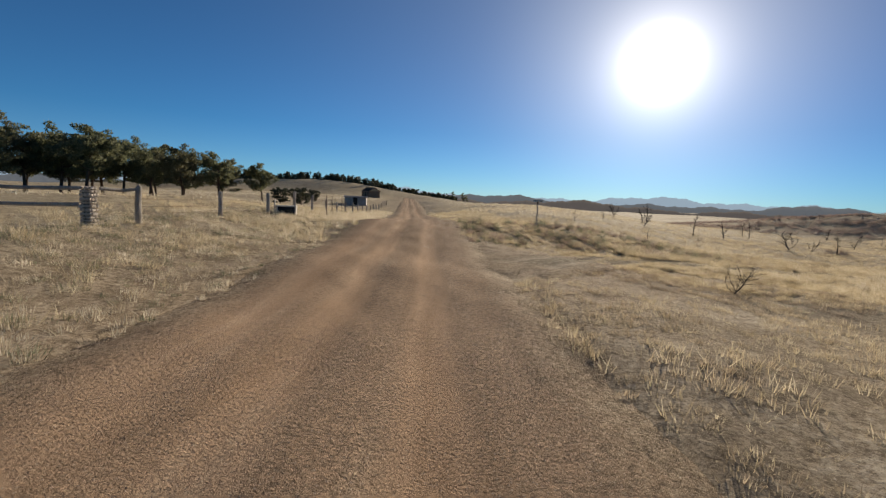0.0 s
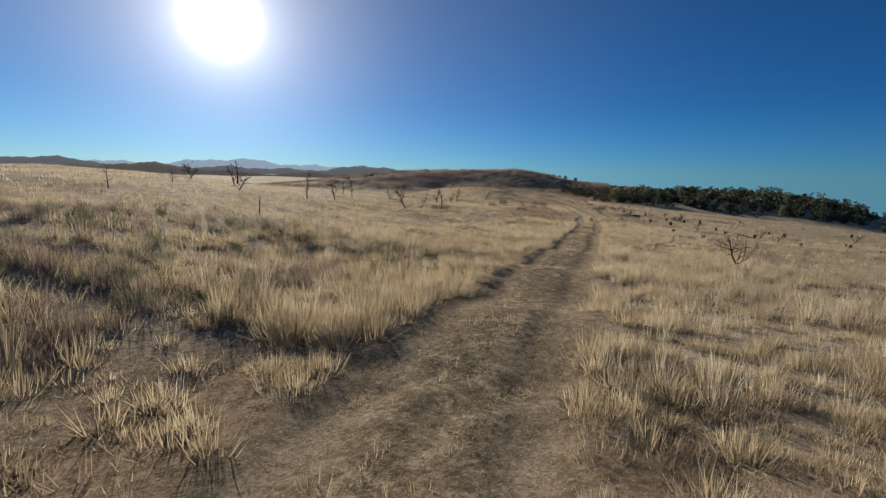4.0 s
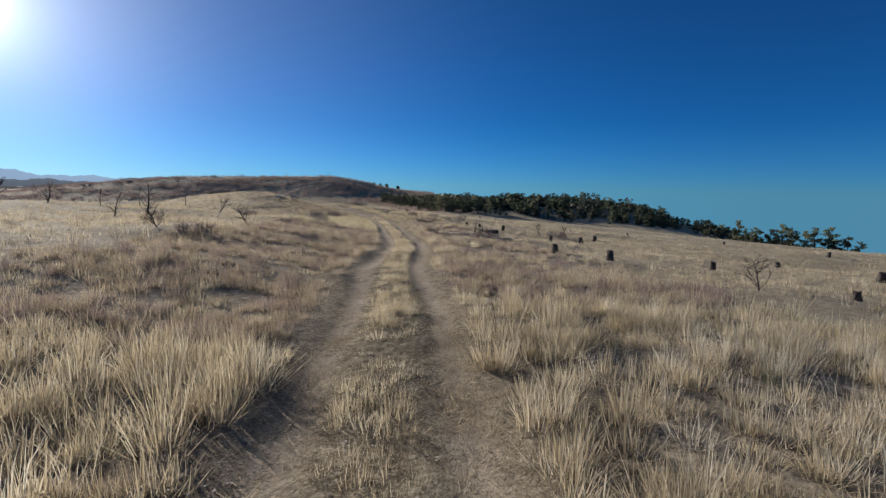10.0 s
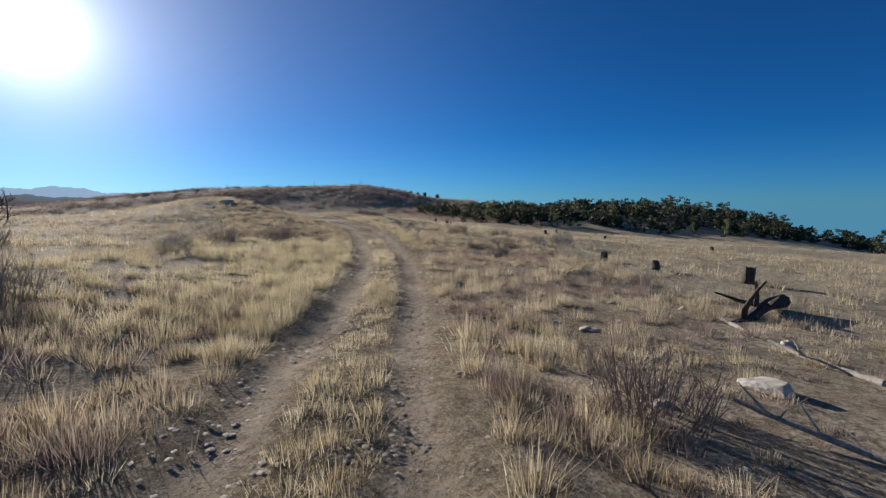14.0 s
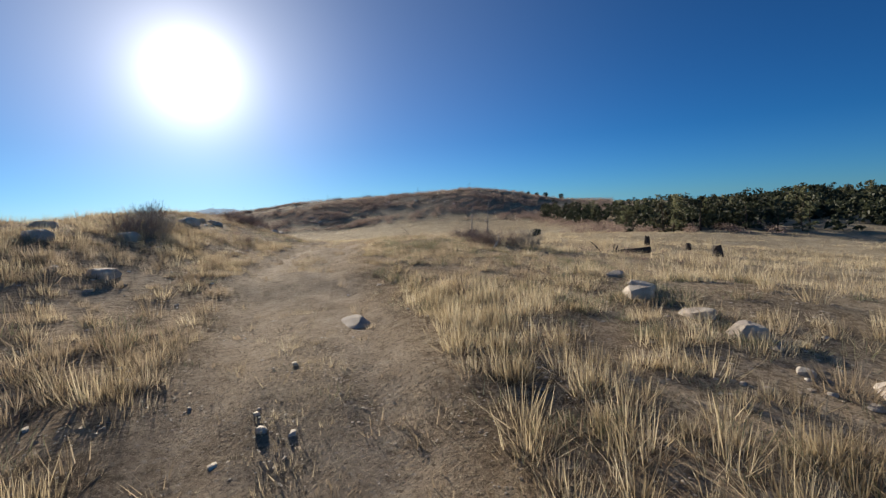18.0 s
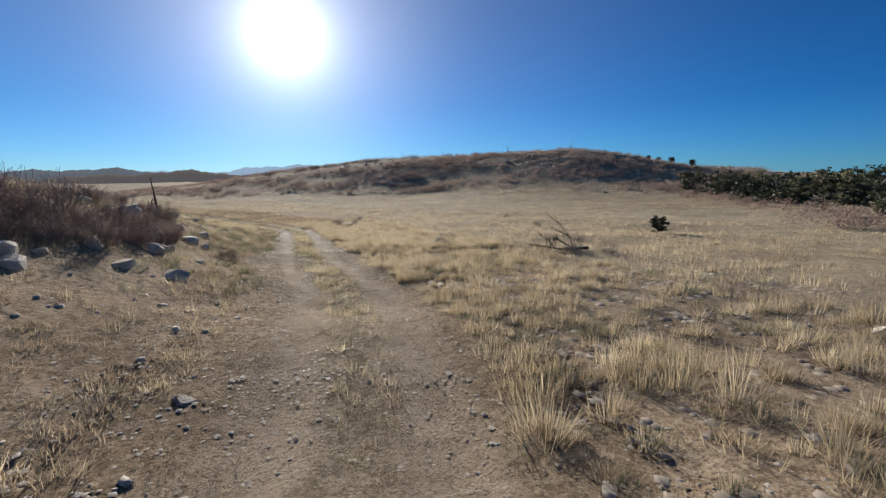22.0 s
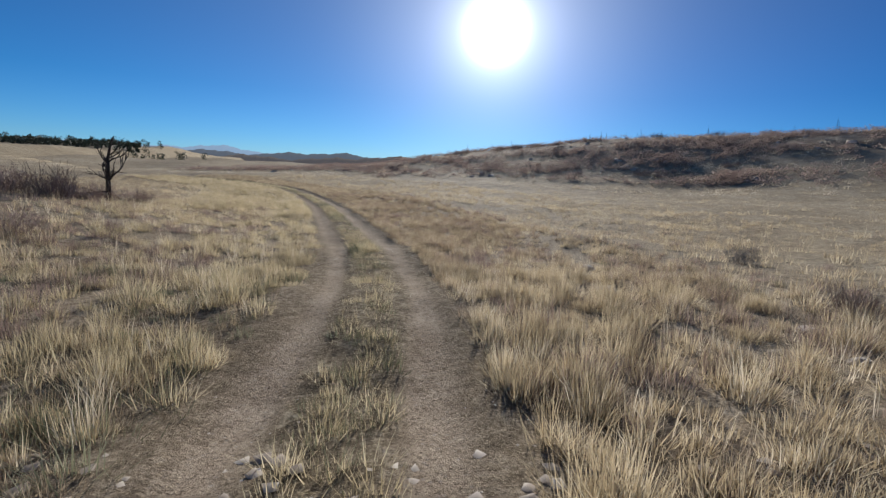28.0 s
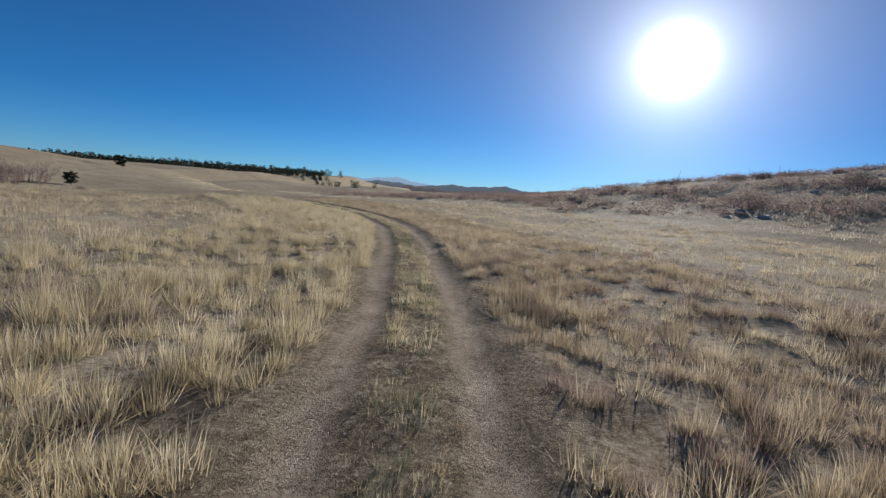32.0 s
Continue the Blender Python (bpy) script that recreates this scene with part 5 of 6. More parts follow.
def rocks():
    near_pile = [(68.0, 37.8, 0.8), (68.9, 37.2, 0.55), (69.6, 38.2, 0.55), (69.0, 40.4, 0.6), (84.0, 46.1, 0.8), (77.7, 43.3, 0.6)]
    for i, (x, y, s) in enumerate(near_pile):
        rock(x, y, s, (2, 0, 3, 2, 1, 0)[i], "pale flat rock among fallen branches", "rocks by the fallen branches")
    crest = [(89.1, 71.9, 1.3), (90.8, 72.4, 0.65), (88.4, 71.8, 0.8), (86.9, 71.0, 0.7), (86.2, 59.2, 0.6), (86.5, 59.8, 0.5), (87.0, 60.0, 0.45), (87.1, 61.4, 0.5), (86.0, 58.7, 0.35), (86.8, 53.8, 0.6), (93.3, 57.3, 0.75), (84.3, 58.1, 0.25), (93.4, 57.7, 1.0), (93.0, 58.2, 0.6), (89.5, 56.6, 0.32), (91.1, 56.4, 0.55),
             (94.9, 60.6, 0.7), (94.3, 59.8, 0.5), (96.1, 61.3, 0.45), (95.2, 60.6, 0.55), (93.9, 59.3, 0.5), (91.8, 64.0, 0.4), (92.0, 63.2, 0.65), (90.7, 67.8, 0.65), (90.4, 70.7, 0.8), (92.2, 71.5, 0.8), (94.7, 66.6, 0.22), (90.1, 68.2, 0.36)]
    for i, (x, y, s) in enumerate(crest):
        flat = s < 0.7 and lateral([x], [y], TRAIL_LINE, TRAIL_DIR)[0][0] > -2.6 and lateral([x], [y], TRAIL_LINE, TRAIL_DIR)[0][0] < 2.0
        rock(x, y, s, 4 if flat else i % 4, "flat grey slab bedded in the trail" if flat else "weathered grey boulder in dry grass", "boulders on the rise")
    left = [(95.2, 75.6, 0.95), (96.2, 76.9, 0.5), (96.8, 77.1, 0.65), (94.7, 71.0, 0.34), (102.9, 84.9, 0.6), (102.1, 83.4, 0.7), (104.0, 86.6, 0.7), (104.8, 87.2, 0.65), (106.2, 87.6, 0.6), (103.4, 85.0, 0.5), (101.5, 80.8, 0.65), (101.6, 82.1, 0.45), (101.4, 81.9, 0.4), (102.0, 82.7, 0.42),
            (105.9, 88.5, 0.55), (106.9, 87.4, 0.58), (106.9, 89.3, 0.55), (104.9, 86.7, 0.5), (105.2, 87.5, 0.4), (107.2, 91.6, 0.75), (107.4, 90.6, 0.47), (108.4, 93.0, 0.75), (107.3, 95.0, 0.95), (107.0, 93.3, 0.45), (109.3, 95.3, 0.7), (107.9, 92.6, 0.32)]
    for i, (x, y, s) in enumerate(left):
        rock(x, y, s * 1.0, (0, 3, 1, 2, 5)[i % 5], "lichen-grey rock on the stony bank", "rocks on the stony bank")
    bank = [(107.8, 98.8, 1.0), (109.9, 102.8, 0.75), (108.7, 96.2, 0.8), (109.6, 99.4, 0.4), (110.3, 100.2, 0.7), (109.1, 99.9, 0.85), (109.5, 100.8, 0.55), (110.3, 104.6, 0.5), (111.0, 103.9, 0.7), (108.9, 103.8, 0.55), (110.3, 100.0, 0.7), (108.3, 101.0, 0.9), (113.3, 106.1, 0.8), (114.2, 108.9, 0.6),
            (113.8, 112.9, 0.8), (113.4, 116.1, 0.7), (113.9, 118, 0.5), (110.6, 121, 0.7), (111.6, 127, 0.8)]
    for i, (x, y, s) in enumerate(bank):
        rock(x, y, s * 0.8, (1, 5, 0, 3, 2)[i % 5], "pale sunlit rock beside the trail", "rocks on the bank")
    right = [(112.4, 77.0, 0.8), (112.3, 75.3, 0.7), (110.7, 76.0, 0.5), (106.0, 82.6, 0.35), (104.8, 78.6, 0.33), (113.2, 78.8, 0.75), (113.8, 77.7, 0.45), (115.2, 76.7, 0.75), (103.5, 79.5, 0.29), (105.8, 76.5, 0.3), (117.0, 86.7, 0.5), (117.8, 89.3, 0.27), (118.0, 93.6, 0.5), (118.5, 92.5, 0.75),
             (125.6, 106, 0.9), (123.1, 104.0, 0.8), (121.8, 100.1, 0.65), (127.3, 111.2, 0.6), (126.6, 114.8, 0.9), (126.4, 116.7, 0.65), (126.3, 121.2, 0.65), (125.5, 115.6, 0.44), (122.4, 113.9, 0.6), (125.6, 115.1, 0.37), (123.1, 116.2, 0.5), (126.5, 132.9, 0.4), (105.3, 146.6, 1.0)]
    for i, (x, y, s) in enumerate(right):
        rock(x, y, s * 0.68, (3, 0, 5, 1, 2)[i % 5], "grey stone half hidden in golden grass", "stones in the meadow")

    # loose stones that have broken off round them
    for x, y, s in crest + left + bank:
        for _ in range(1):
            a, d = LOOSE.uniform(0, 6.28), s * LOOSE.uniform(0.6, 1.5)
            if abs(lateral([x + math.cos(a) * d], [y + math.sin(a) * d], TRAIL_LINE, TRAIL_DIR)[0][0]) < 1.7:
                continue
            rock(x + math.cos(a) * d, y + math.sin(a) * d, s * LOOSE.uniform(0.18, 0.38), (2, 4, 0, 4)[LOOSE.randrange(4)], "small broken stone beside a boulder", "loose stones on the rise")


rocks()


def landmarks():
    """The larger rocks that stand out on the bank."""
    rock(107.1, 89.9, 0.62, 1, "dark upright boulder on the stony bank", "")
    rock(107.75, 89.55, 0.5, 4, "pale broken slab lying below the boulder", "")
    rock(107.9, 89.9, 0.26, 2, "pale broken slab lying below the boulder", "")
    rock(107.0, 94.6, 1.35, 2, "long low outcrop of pale grey rock", "")
    rock(106.1, 94.9, 0.8, 0, "long low outcrop of pale grey rock", "")
    rock(108.6, 92.5, 0.42, 3, "pale crumbling stone on the bank", "")
    rock(109.25, 95.3, 0.6, 4, "flat pale slab on the bank", "")
    rock(124.25, 111.7, 1.15, 0, "rounded pinkish boulder in golden grass", "")
    rock(124.8, 113.4, 0.95, 3, "grey boulder below a twiggy shrub", "")
    rock(121.3, 111.2, 0.5, 4, "flat grey slab at the edge of the trail", "")
    rock(118.14, 112.3, 0.95, 2, "low pale rock bedded beside the wheel rut", "")
    rock(117.42, 112.95, 0.65, 2, "low pale rock bedded beside the wheel rut", "")
    rock(123.7, 112.9, 0.6, 4, "small pale stone beside the shrub", "")
    rock(119.1, 112.6, 0.3, 1, "dark stone in the wheel rut", "")
    rock(119.3, 111.9, 0.4, 2, "dark stone in the wheel rut", "")
    rock(116.95, 91.6, 0.85, 5, "dark square boulder standing in golden grass", "")
    rock(125, 118.9, 0.5, 1, "pale stone half hidden in golden grass", "")
    rock(116.5, 92.2, 0.35, 4, "pale slab beside the dark boulder", "")
    rock(104.55, 80.4, 0.85, 4, "flat pale slab bedded beside the wheel rut", "")
    rock(104.9, 77.5, 0.4, 4, "flat pale slab bedded beside the wheel rut", "")
    rock(110.8, 77.3, 0.9, 5, "square pinkish block of stone in short grass", "")
    rock(104.5, 83.3, 0.6, 1, "dark rounded boulder below the thicket", "")
    rock(102.9, 82.5, 0.9, 3, "dark boulder below the thicket", "")


landmarks()


def dead_wood():
    rnd = random.Random(9)
    burnt = [snag("burnt_tree", 2.6, 21, CHARRED, "burnt leafless tree with crooked limbs in the field", 12, 0.55, 0.034, 0.2),
             snag("burnt_tree", 2.2, 22, CHARRED, "low burnt tree with spreading limbs in the field", 16, 0.75, 0.034, 0.3),
             snag("burnt_tree", 3.0, 23, CHARRED, "thin burnt tree standing in dry grass", 9, 0.36, 0.026, 0.06)]
    first = [(34.2, 56.0, 1.15), (35.1, 46.2, 1.2), (26.9, 49.6, 1.0), (32.7, 74.9, 1.5), (23.0, 53.6, 0.8), (12.2, 43.6, 0.5), (18.4, 54.0, 0.5), (38.5, 48.0, 0.8), (43.6, 65.5, 1.0), (27.3, 63.6, 1.0), (24.6, 68.5, 0.8), (45.2, 69.5, 0.9), (47.2, 62.0, 0.8), (31.2, 85.0, 1.3), (40.0, 46.5, 0.9), (52.0, 58.0, 1.0)]
    for i, (x, y, s) in enumerate(first):
        (stand if i < 3 else again)(burnt[i % 3], x, y, rnd.uniform(0, 360), 0.8 * s)
    for x, y, s in ((76.7, 35.2, 0.5), (53.3, 26.3, 0.45), (24.0, 18.9, 0.55), (53.4, 21.6, 0.45), (68.2, 75.0, 0.6), (72.9, 76.1, 0.6), (76.3, 73.8, 0.6), (66.4, 79.6, 0.9), (77.8, 33.2, 0.5), (51.0, 20.2, 0.4), (65.2, 15.2, 0.5), (71.9, 64.6, 0.8), (57.0, 47.0, 0.5), (51.1, 45.8, 0.42), (61.4, 63.2, 0.7), (66.0, 66.0, 1.0), (7.2, 11.3, 0.35)):
        again(burnt[1 if s < 0.6 else rnd.randrange(3)], x, y, rnd.uniform(0, 360), s, label="scorched dead sapling in dry grass")
    grey = snag("dead_tree", 2.5, 31, CHARRED, "gnarled dead tree with a bare forked crown", 16, 0.5, 0.045, 0.05)
    stand(grey, 113.35, 132.7, 60, 1.0)
    post = snag("burnt_snag", 1.9, 32, CHARRED, "straight burnt trunk standing on the bank", 1, 0.1, 0.042, 0.0, False)
    stand(post, 109.7, 105.4, 0, 1.0)
    thin_snag = snag("burnt_snag", 1.95, 33, GREYWOOD, "thin grey burnt trunk standing in a bush", 5, 0.14, 0.024, 0.03, False)
    stand(thin_snag, 106.1, 71.2, 20, 1.0)
    again(post, 15.6, 35.3, 50, 0.45, label="charred stake standing in tall grass")
    again(post, 17.2, 38.5, 150, 0.35, label="charred stake standing in tall grass")
    pole = snag("dead_snag", 1.9, 33, GREYWOOD, "thin grey dead trunk leaning by the trail", 1, 0.1, 0.018, 0.05, False)
    stand(pole, 104.4, 69.2, 40, 1.0)
    # bare trunks along the crest of the hill
    thin_snag = [snag("crest_snag", 3.2, 41, CHARRED, "bare dead trunk on the crest of the hill", 4, 0.22, 0.025, 0.1, False),
                 snag("crest_snag", 2.6, 42, GREYWOOD, "leaning dead tree on the crest of the hill", 6, 0.4, 0.028, 0.25, False)]
    for i in range(64):
        k = rnd.randrange(6, len(CREST_LINE) - 14)
        x, y = CREST_LINE[k, 0] + rnd.uniform(-9, 7), CREST_LINE[k, 1] + rnd.uniform(-9, 7)
        s = rnd.uniform(0.35, 0.8)
        (stand if i < 2 else again)(thin_snag[i % 2], x, y, rnd.uniform(0, 360), s)
    again(thin_snag[1], 231.0, 160.0, 0, 1.15, label="lone bare tree on the summit of the hill")
    # stumps
    shapes = []
    for i in range(3):
        r = random.Random(60 + i)
        bm = bmesh.new()
        path = [Vector((0, 0, -0.15)), Vector((0, 0, 0.05)), Vector((0.02, 0, 0.3)), Vector((0.03, 0.02, 0.5 + 0.1 * i))]
        tube(bm, path, [0.3, 0.22, 0.18, 0.16], 11)
        for v in bm.verts:
            v.co += Vector((r.uniform(-1, 1), r.uniform(-1, 1), r.uniform(-2.5, 2.5) if v.co.z > 0.4 else 0)) * 0.035
        data = bpy.data.meshes.new("stump")
        bm.to_mesh(data)
        bm.free()
        data.materials.append(CHARRED)
        shapes.append(data)
    spots = [(57.5, 15.8), (78.5, 15.1), (50.5, 14.0), (43.9, 26.0), (54.5, 15.6), (60.3, 26.0), (60.7, 20.3), (39.6, 23.1), (71.6, 33.9), (72.5, 31.9), (58.9, 30.1), (101.7, 44.8), (79.7, 41.3), (81.4, 43.0), (120.6, 52.2), (107.7, 61.3), (113.0, 63.2), (112.5, 65.0), (53.5, 24.1), (77.3, 31.0), (79.0, 38.9), (47.6, 18.4), (59.7, 32.4), (52.6, 21.8), (90.0, 28.0), (96.0, 38.0), (104.0, 50.0), (66.0, 22.0), (86.0, 20.0)]
    for i, (x, y) in enumerate(spots):
        ob = tagged(new("stump", shapes[i % 3]), "charred tree stump in dry grass", "stump", "burnt stumps")
        stand(ob, x, y, rnd.uniform(0, 360), rnd.uniform(0.5, 0.85))
    # fallen trunks and branches
    def fallen(name, x, y, turn, length, thick, material, label, stubs=5, seed=1):
        r = random.Random(seed)
        top = tagged(new(name), label, "dead wood")
        stem = wander(Vector((-length / 2, 0, thick * 0.8)), Vector((1, 0, 0.02)), length, 6, r, 0.1)
        bm = bmesh.new()
        tube(bm, stem, taper(thick, thick * 0.45, 7), 8)
        part("trunk", bm, material, top)
        for _ in range(stubs):
            f = r.uniform(0.8, 5.9)
            a = stem[int(f)].lerp(stem[int(f) + 1], f % 1)
            turn2 = r.uniform(0, 6.28)
            bm = bmesh.new()
            tube(bm, wander(a, Vector((r.uniform(-0.6, 0.8), math.cos(turn2), abs(math.sin(turn2)))), length * r.uniform(0.12, 0.3), 4, r, 0.3), taper(thick * 0.4, thick * 0.1, 5), 5)
            part("branch", bm, material, top)
        return stand(top, x, y, turn, 1.0, 0.03)

    fallen("fallen_log", 74.5, 39.6, 150, 3.4, 0.16, CHARRED, "long charred trunk lying in the meadow", 5, 1)
    fallen("fallen_log", 106.0, 64.5, 120, 2.6, 0.13, CHARRED, "burnt log with a hollow end on the slope", 4, 2)
    fallen("fallen_log", 92.6, 57.2, 20, 1.7, 0.17, GREYWOOD, "grey weathered log beside boulders", 3, 3)
    fallen("fallen_log", 38.0, 20.5, 70, 2.0, 0.055, CHARRED, "blackened trunk with broken branches in grass", 7, 4)
    fallen("fallen_log", 53.0, 22.5, 100, 1.7, 0.05, CHARRED, "blackened trunk with broken branches in grass", 7, 5)
    again(burnt[1], 119.2, 86.8, 200, 0.75, -0.15, "toppled dead juniper with spread limbs in the meadow", 68)
    fallen("fallen_log", 99.5, 154.6, 160, 3.2, 0.09, GREYWOOD, "bleached trunk lying in the tall grass", 3, 7)
    sticks = [(113, 122.9, 20), (113.7, 123.4, 150), (112.1, 122.8, 80), (67.6, 37.4, 170), (66.9, 37.9, 35), (68.2, 36.6, 150), (69.3, 38.9, 20), (67.9, 40.2, 65), (66.2, 37.6, 165), (68.9, 36.2, 40), (65.6, 36.3, 145), (66.4, 36.9, 20), (67.2, 38.6, 75), (65.7, 38.0, 130), (68.6, 39.4, 160), (70.4, 39.6, 40), (66.9, 36.2, 100), (65.2, 37.0, 10), (69.6, 41.5, 60), (71.0, 38.2, 120), (64.6, 36.4, 50), (90.6, 56.0, 30), (91.6, 55.2, 80), (89.8, 55.4, 140), (66.0, 39.4, 95), (72.5, 40.2, 15), (123.0, 103.0, 70), (100.2, 66.2, 30)]
    for i, (x, y, a) in enumerate(sticks):
        fallen("fallen_branch", x, y, a, rnd.uniform(0.9, 2.2), rnd.uniform(0.025, 0.05), GREYWOOD if i % 4 else TWIG, "bleached crooked branch lying in dry grass" if i % 3 else "brown crooked branch lying in dry grass", 3, 100 + i)


dead_wood()


def brush():
    rnd = random.Random(15)
    kinds = [shrub("dead_shrub", 0.9, 0.62, 51, TWIG, "leafless brown shrub with dense twigs", 95, 0.005),
             shrub("dead_shrub", 0.75, 0.7, 52, TWIG, "low tangled brown shrub", 90, 0.005, BRUSH),
             shrub("dead_shrub", 1.0, 0.6, 53, GREYWOOD, "grey leafless shrub in dry grass", 80, 0.005)]
    near = [(54.4, 50.4, 0.9), (62.5, 49.3, 0.9), (81.3, 44.1, 1.1), (70.0, 59.2, 1.2), (77.1, 34.0, 1.5), (90.1, 56.9, 0.8), (88.3, 51.8, 1.1), (89.7, 49.7, 1.1), (101.0, 65.6, 1.0), (95.9, 73.2, 0.5), (100.6, 66.3, 1.15), (93.2, 73.0, 1.0), (94.6, 77.0, 0.9), (105.7, 71.3, 1.25), (66.7, 49.6, 1.1), (67.7, 41.4, 0.9), (40.5, 47.0, 1.6), (73.0, 55.0, 1.0), (76.5, 57.0, 1.1), (15.6, 24.1, 0.5), (124.7, 114.2, 1.05), (100.9, 67.2, 1.0), (106.5, 71.5, 1.1), (93.1, 72.6, 1.1), (92.4, 71.9, 1.0), (120.1, 94.8, 0.6), (108.3, 96.7, 1.05), (108.9, 91.4, 0.5), (50.9, 43.8, 1.1), (54.2, 41.5, 0.8), (66.2, 37.3, 1.15), (84.4, 47.9, 1.0), (87.3, 45.6, 1.2), (80.6, 46.9, 0.8), (82.8, 48.6, 0.8), (86.0, 46.6, 0.9), (79.4, 57.0, 1.3), (78.6, 56.4, 0.9)]
    for i, (x, y, s) in enumerate(near):
        (stand if i < 3 else again)(kinds[i % 3], x, y, rnd.uniform(0, 360), s)
    thicket = [(113.3, 123.8, 1.5), (112.3, 123.5, 1.7), (111.4, 124.5, 1.8), (112.7, 125.1, 1.6), (114.1, 124.7, 1.2), (112.6, 133, 1.6), (114, 132.9, 1.4), (111.9, 131.7, 1.7), (110.7, 130.7, 1.8), (109.6, 130, 1.8), (113, 131.9, 1.2), (99.4, 80.6, 1.1), (100.8, 81.9, 1.5), (103.2, 85.9, 1.7), (99.8, 80.2, 1.1), (102.0, 85.8, 1.7), (100.9, 85.0, 1.6), (103.8, 87.9, 1.8), (105.0, 89.5, 1.7), (106.2, 90.6, 1.5), (104.2, 89.9, 1.8), (102.6, 88.2, 1.8), (105.3, 92.0, 1.7), (106.7, 89.9, 1.0), (108.3, 96.5, 1.4), (106.7, 93.8, 0.9), (107.2, 98.2, 1.1), (107.8, 102.9, 0.9), (112, 108, 1.1), (112.9, 111, 1.2), (113.9, 106.5, 0.8), (114.4, 109.5, 0.9), (115.1, 111.5, 0.9),
               (113.1, 118.5, 1.0), (111.1, 119, 1.7), (108.6, 121, 1.6), (106.1, 119.5, 1.7), (112.4, 131, 1.3), (114.3, 133.3, 1.0), (110.6, 132, 1.5), (109.1, 134, 1.6), (111.7, 126.5, 1.1)]
    for x, y, s in thicket:
        again(kinds[rnd.randrange(2)], x, y, rnd.uniform(0, 360), s * (0.95 if y > 118 else 0.78), label="dense reddish-brown leafless thicket on the bank")
    bank = shrub("dead_shrub", 0.8, 0.85, 54, TWIG, "dense dark reddish-brown thicket on the stony bank", 210, 0.005, BRUSH)
    spots = [(104.4, 87.8, 0.9), (105.1, 88.3, 0.85), (105.8, 88.7, 0.9), (104.6, 89.0, 1.05), (105.5, 89.6, 1.0), (106.5, 89.6, 0.75), (103.6, 87.0, 1.0), (103.2, 88.4, 1.1), (102.4, 86.6, 1.1), (106.3, 90.6, 0.9), (107.3, 91.4, 0.85), (107.6, 92.5, 0.8), (106.9, 92.2, 0.95), (108.0, 94.0, 0.7), (107.4, 95.4, 0.9), (107.9, 97.0, 0.8), (107.3, 99.2, 0.85), (106.2, 95.6, 1.0)]
    for i, (x, y, s) in enumerate(spots):
        (stand if i == 0 else again)(bank, x, y, rnd.uniform(0, 360), s * rnd.uniform(0.75, 0.98))
    for x, y, s in ((117.7, 78.7, 0.9), (119.1, 85.8, 0.8), (119.3, 94.0, 1.1), (131.1, 121.3, 1.2), (118.5, 86.7, 1.0), (128, 117, 1.2), (124.7, 90.3, 0.8), (101.9, 173.7, 1.0), (90.8, 175.4, 0.9), (133.0, 99.0, 0.9), (140.0, 108.0, 0.8), (112.0, 62.0, 0.9), (120.5, 76.0, 1.0)):
        again(kinds[rnd.randrange(3)], x, y, rnd.uniform(0, 360), s * 0.65, label="dry twiggy bush standing in the meadow")
    thorn = shrub("thorn_tree", 2.9, 2.3, 58, TWIG, "wide leafless thorn tree with grey-brown twigs", 60, 0.02, BRUSH)
    for i, (x, y, s) in enumerate(((83.1, 175.7, 1.0), (84.2, 171.5, 0.95), (81.3, 180.4, 1.05), (78.5, 176.5, 1.1), (80.0, 171.0, 1.0))):
        (stand if i == 0 else again)(thorn, x, y, 70 * i, s, 0.1)
    # scrub that covers the hill
    low = shrub("hill_scrub", 0.95, 1.0, 55, TWIG, "brown leafless scrub on the stony hillside", 40, 0.014, BRUSH)
    count = 0
    while count < 95:
        k = rnd.randrange(4, len(CREST_LINE) - 3)
        d = rnd.uniform(-6, 46)
        x, y = CREST_LINE[k, 0] + CREST_DIR[k, 1] * d, CREST_LINE[k, 1] - CREST_DIR[k, 0] * d
        if wave(x, y, 34, 17) + rnd.uniform(-0.4, 0.4) < 0.05:
            continue
        s = rnd.uniform(0.9, 1.9)
        (stand if count == 0 else again)(low, x, y, rnd.uniform(0, 360), s, 0.1)
        count += 1
    centres, sizes = [], []
    for i in range(12000):
        k, d = rnd.randrange(2, len(CREST_LINE) - 2), rnd.uniform(-8, 52)
        x, y = CREST_LINE[k, 0] + CREST_DIR[k, 1] * d + rnd.uniform(-2, 2), CREST_LINE[k, 1] - CREST_DIR[k, 0] * d + rnd.uniform(-2, 2)
        if wave(x, y, 24, 18) + 0.5 * wave(x, y, 9, 20) + rnd.uniform(-0.3, 0.3) > -0.08:
            h = rnd.uniform(0.4, 1.3)
            centres.append((x, y, ground_at(x, y) + 0.3 * h))
            sizes.append(h)
    tagged(put_mesh("brushwood", clumps("brushwood", centres, sizes, 36, 0.13, 19), BRUSH), "low brown brush covering the hillside", "shrub", kind="stuff")
    x, y = beside(650, -6, 52, 0.1, 0.95, 87, CREST_LINE, CREST_DIR)
    ledge = wave(x, y, 20, 88) > 0.0
    rubble(x[ledge], y[ledge], 0.3, 1.2, 87, "pale broken ledges along the hillside")
    for i in range(46):
        k = rnd.randrange(6, len(CREST_LINE) - 3)
        d = rnd.uniform(-4, 58)
        rock(CREST_LINE[k, 0] + CREST_DIR[k, 1] * d, CREST_LINE[k, 1] - CREST_DIR[k, 0] * d, rnd.uniform(0.5, 1.4), i % 4, "pale rock outcrop on the hillside", "outcrops on the hill")


brush()


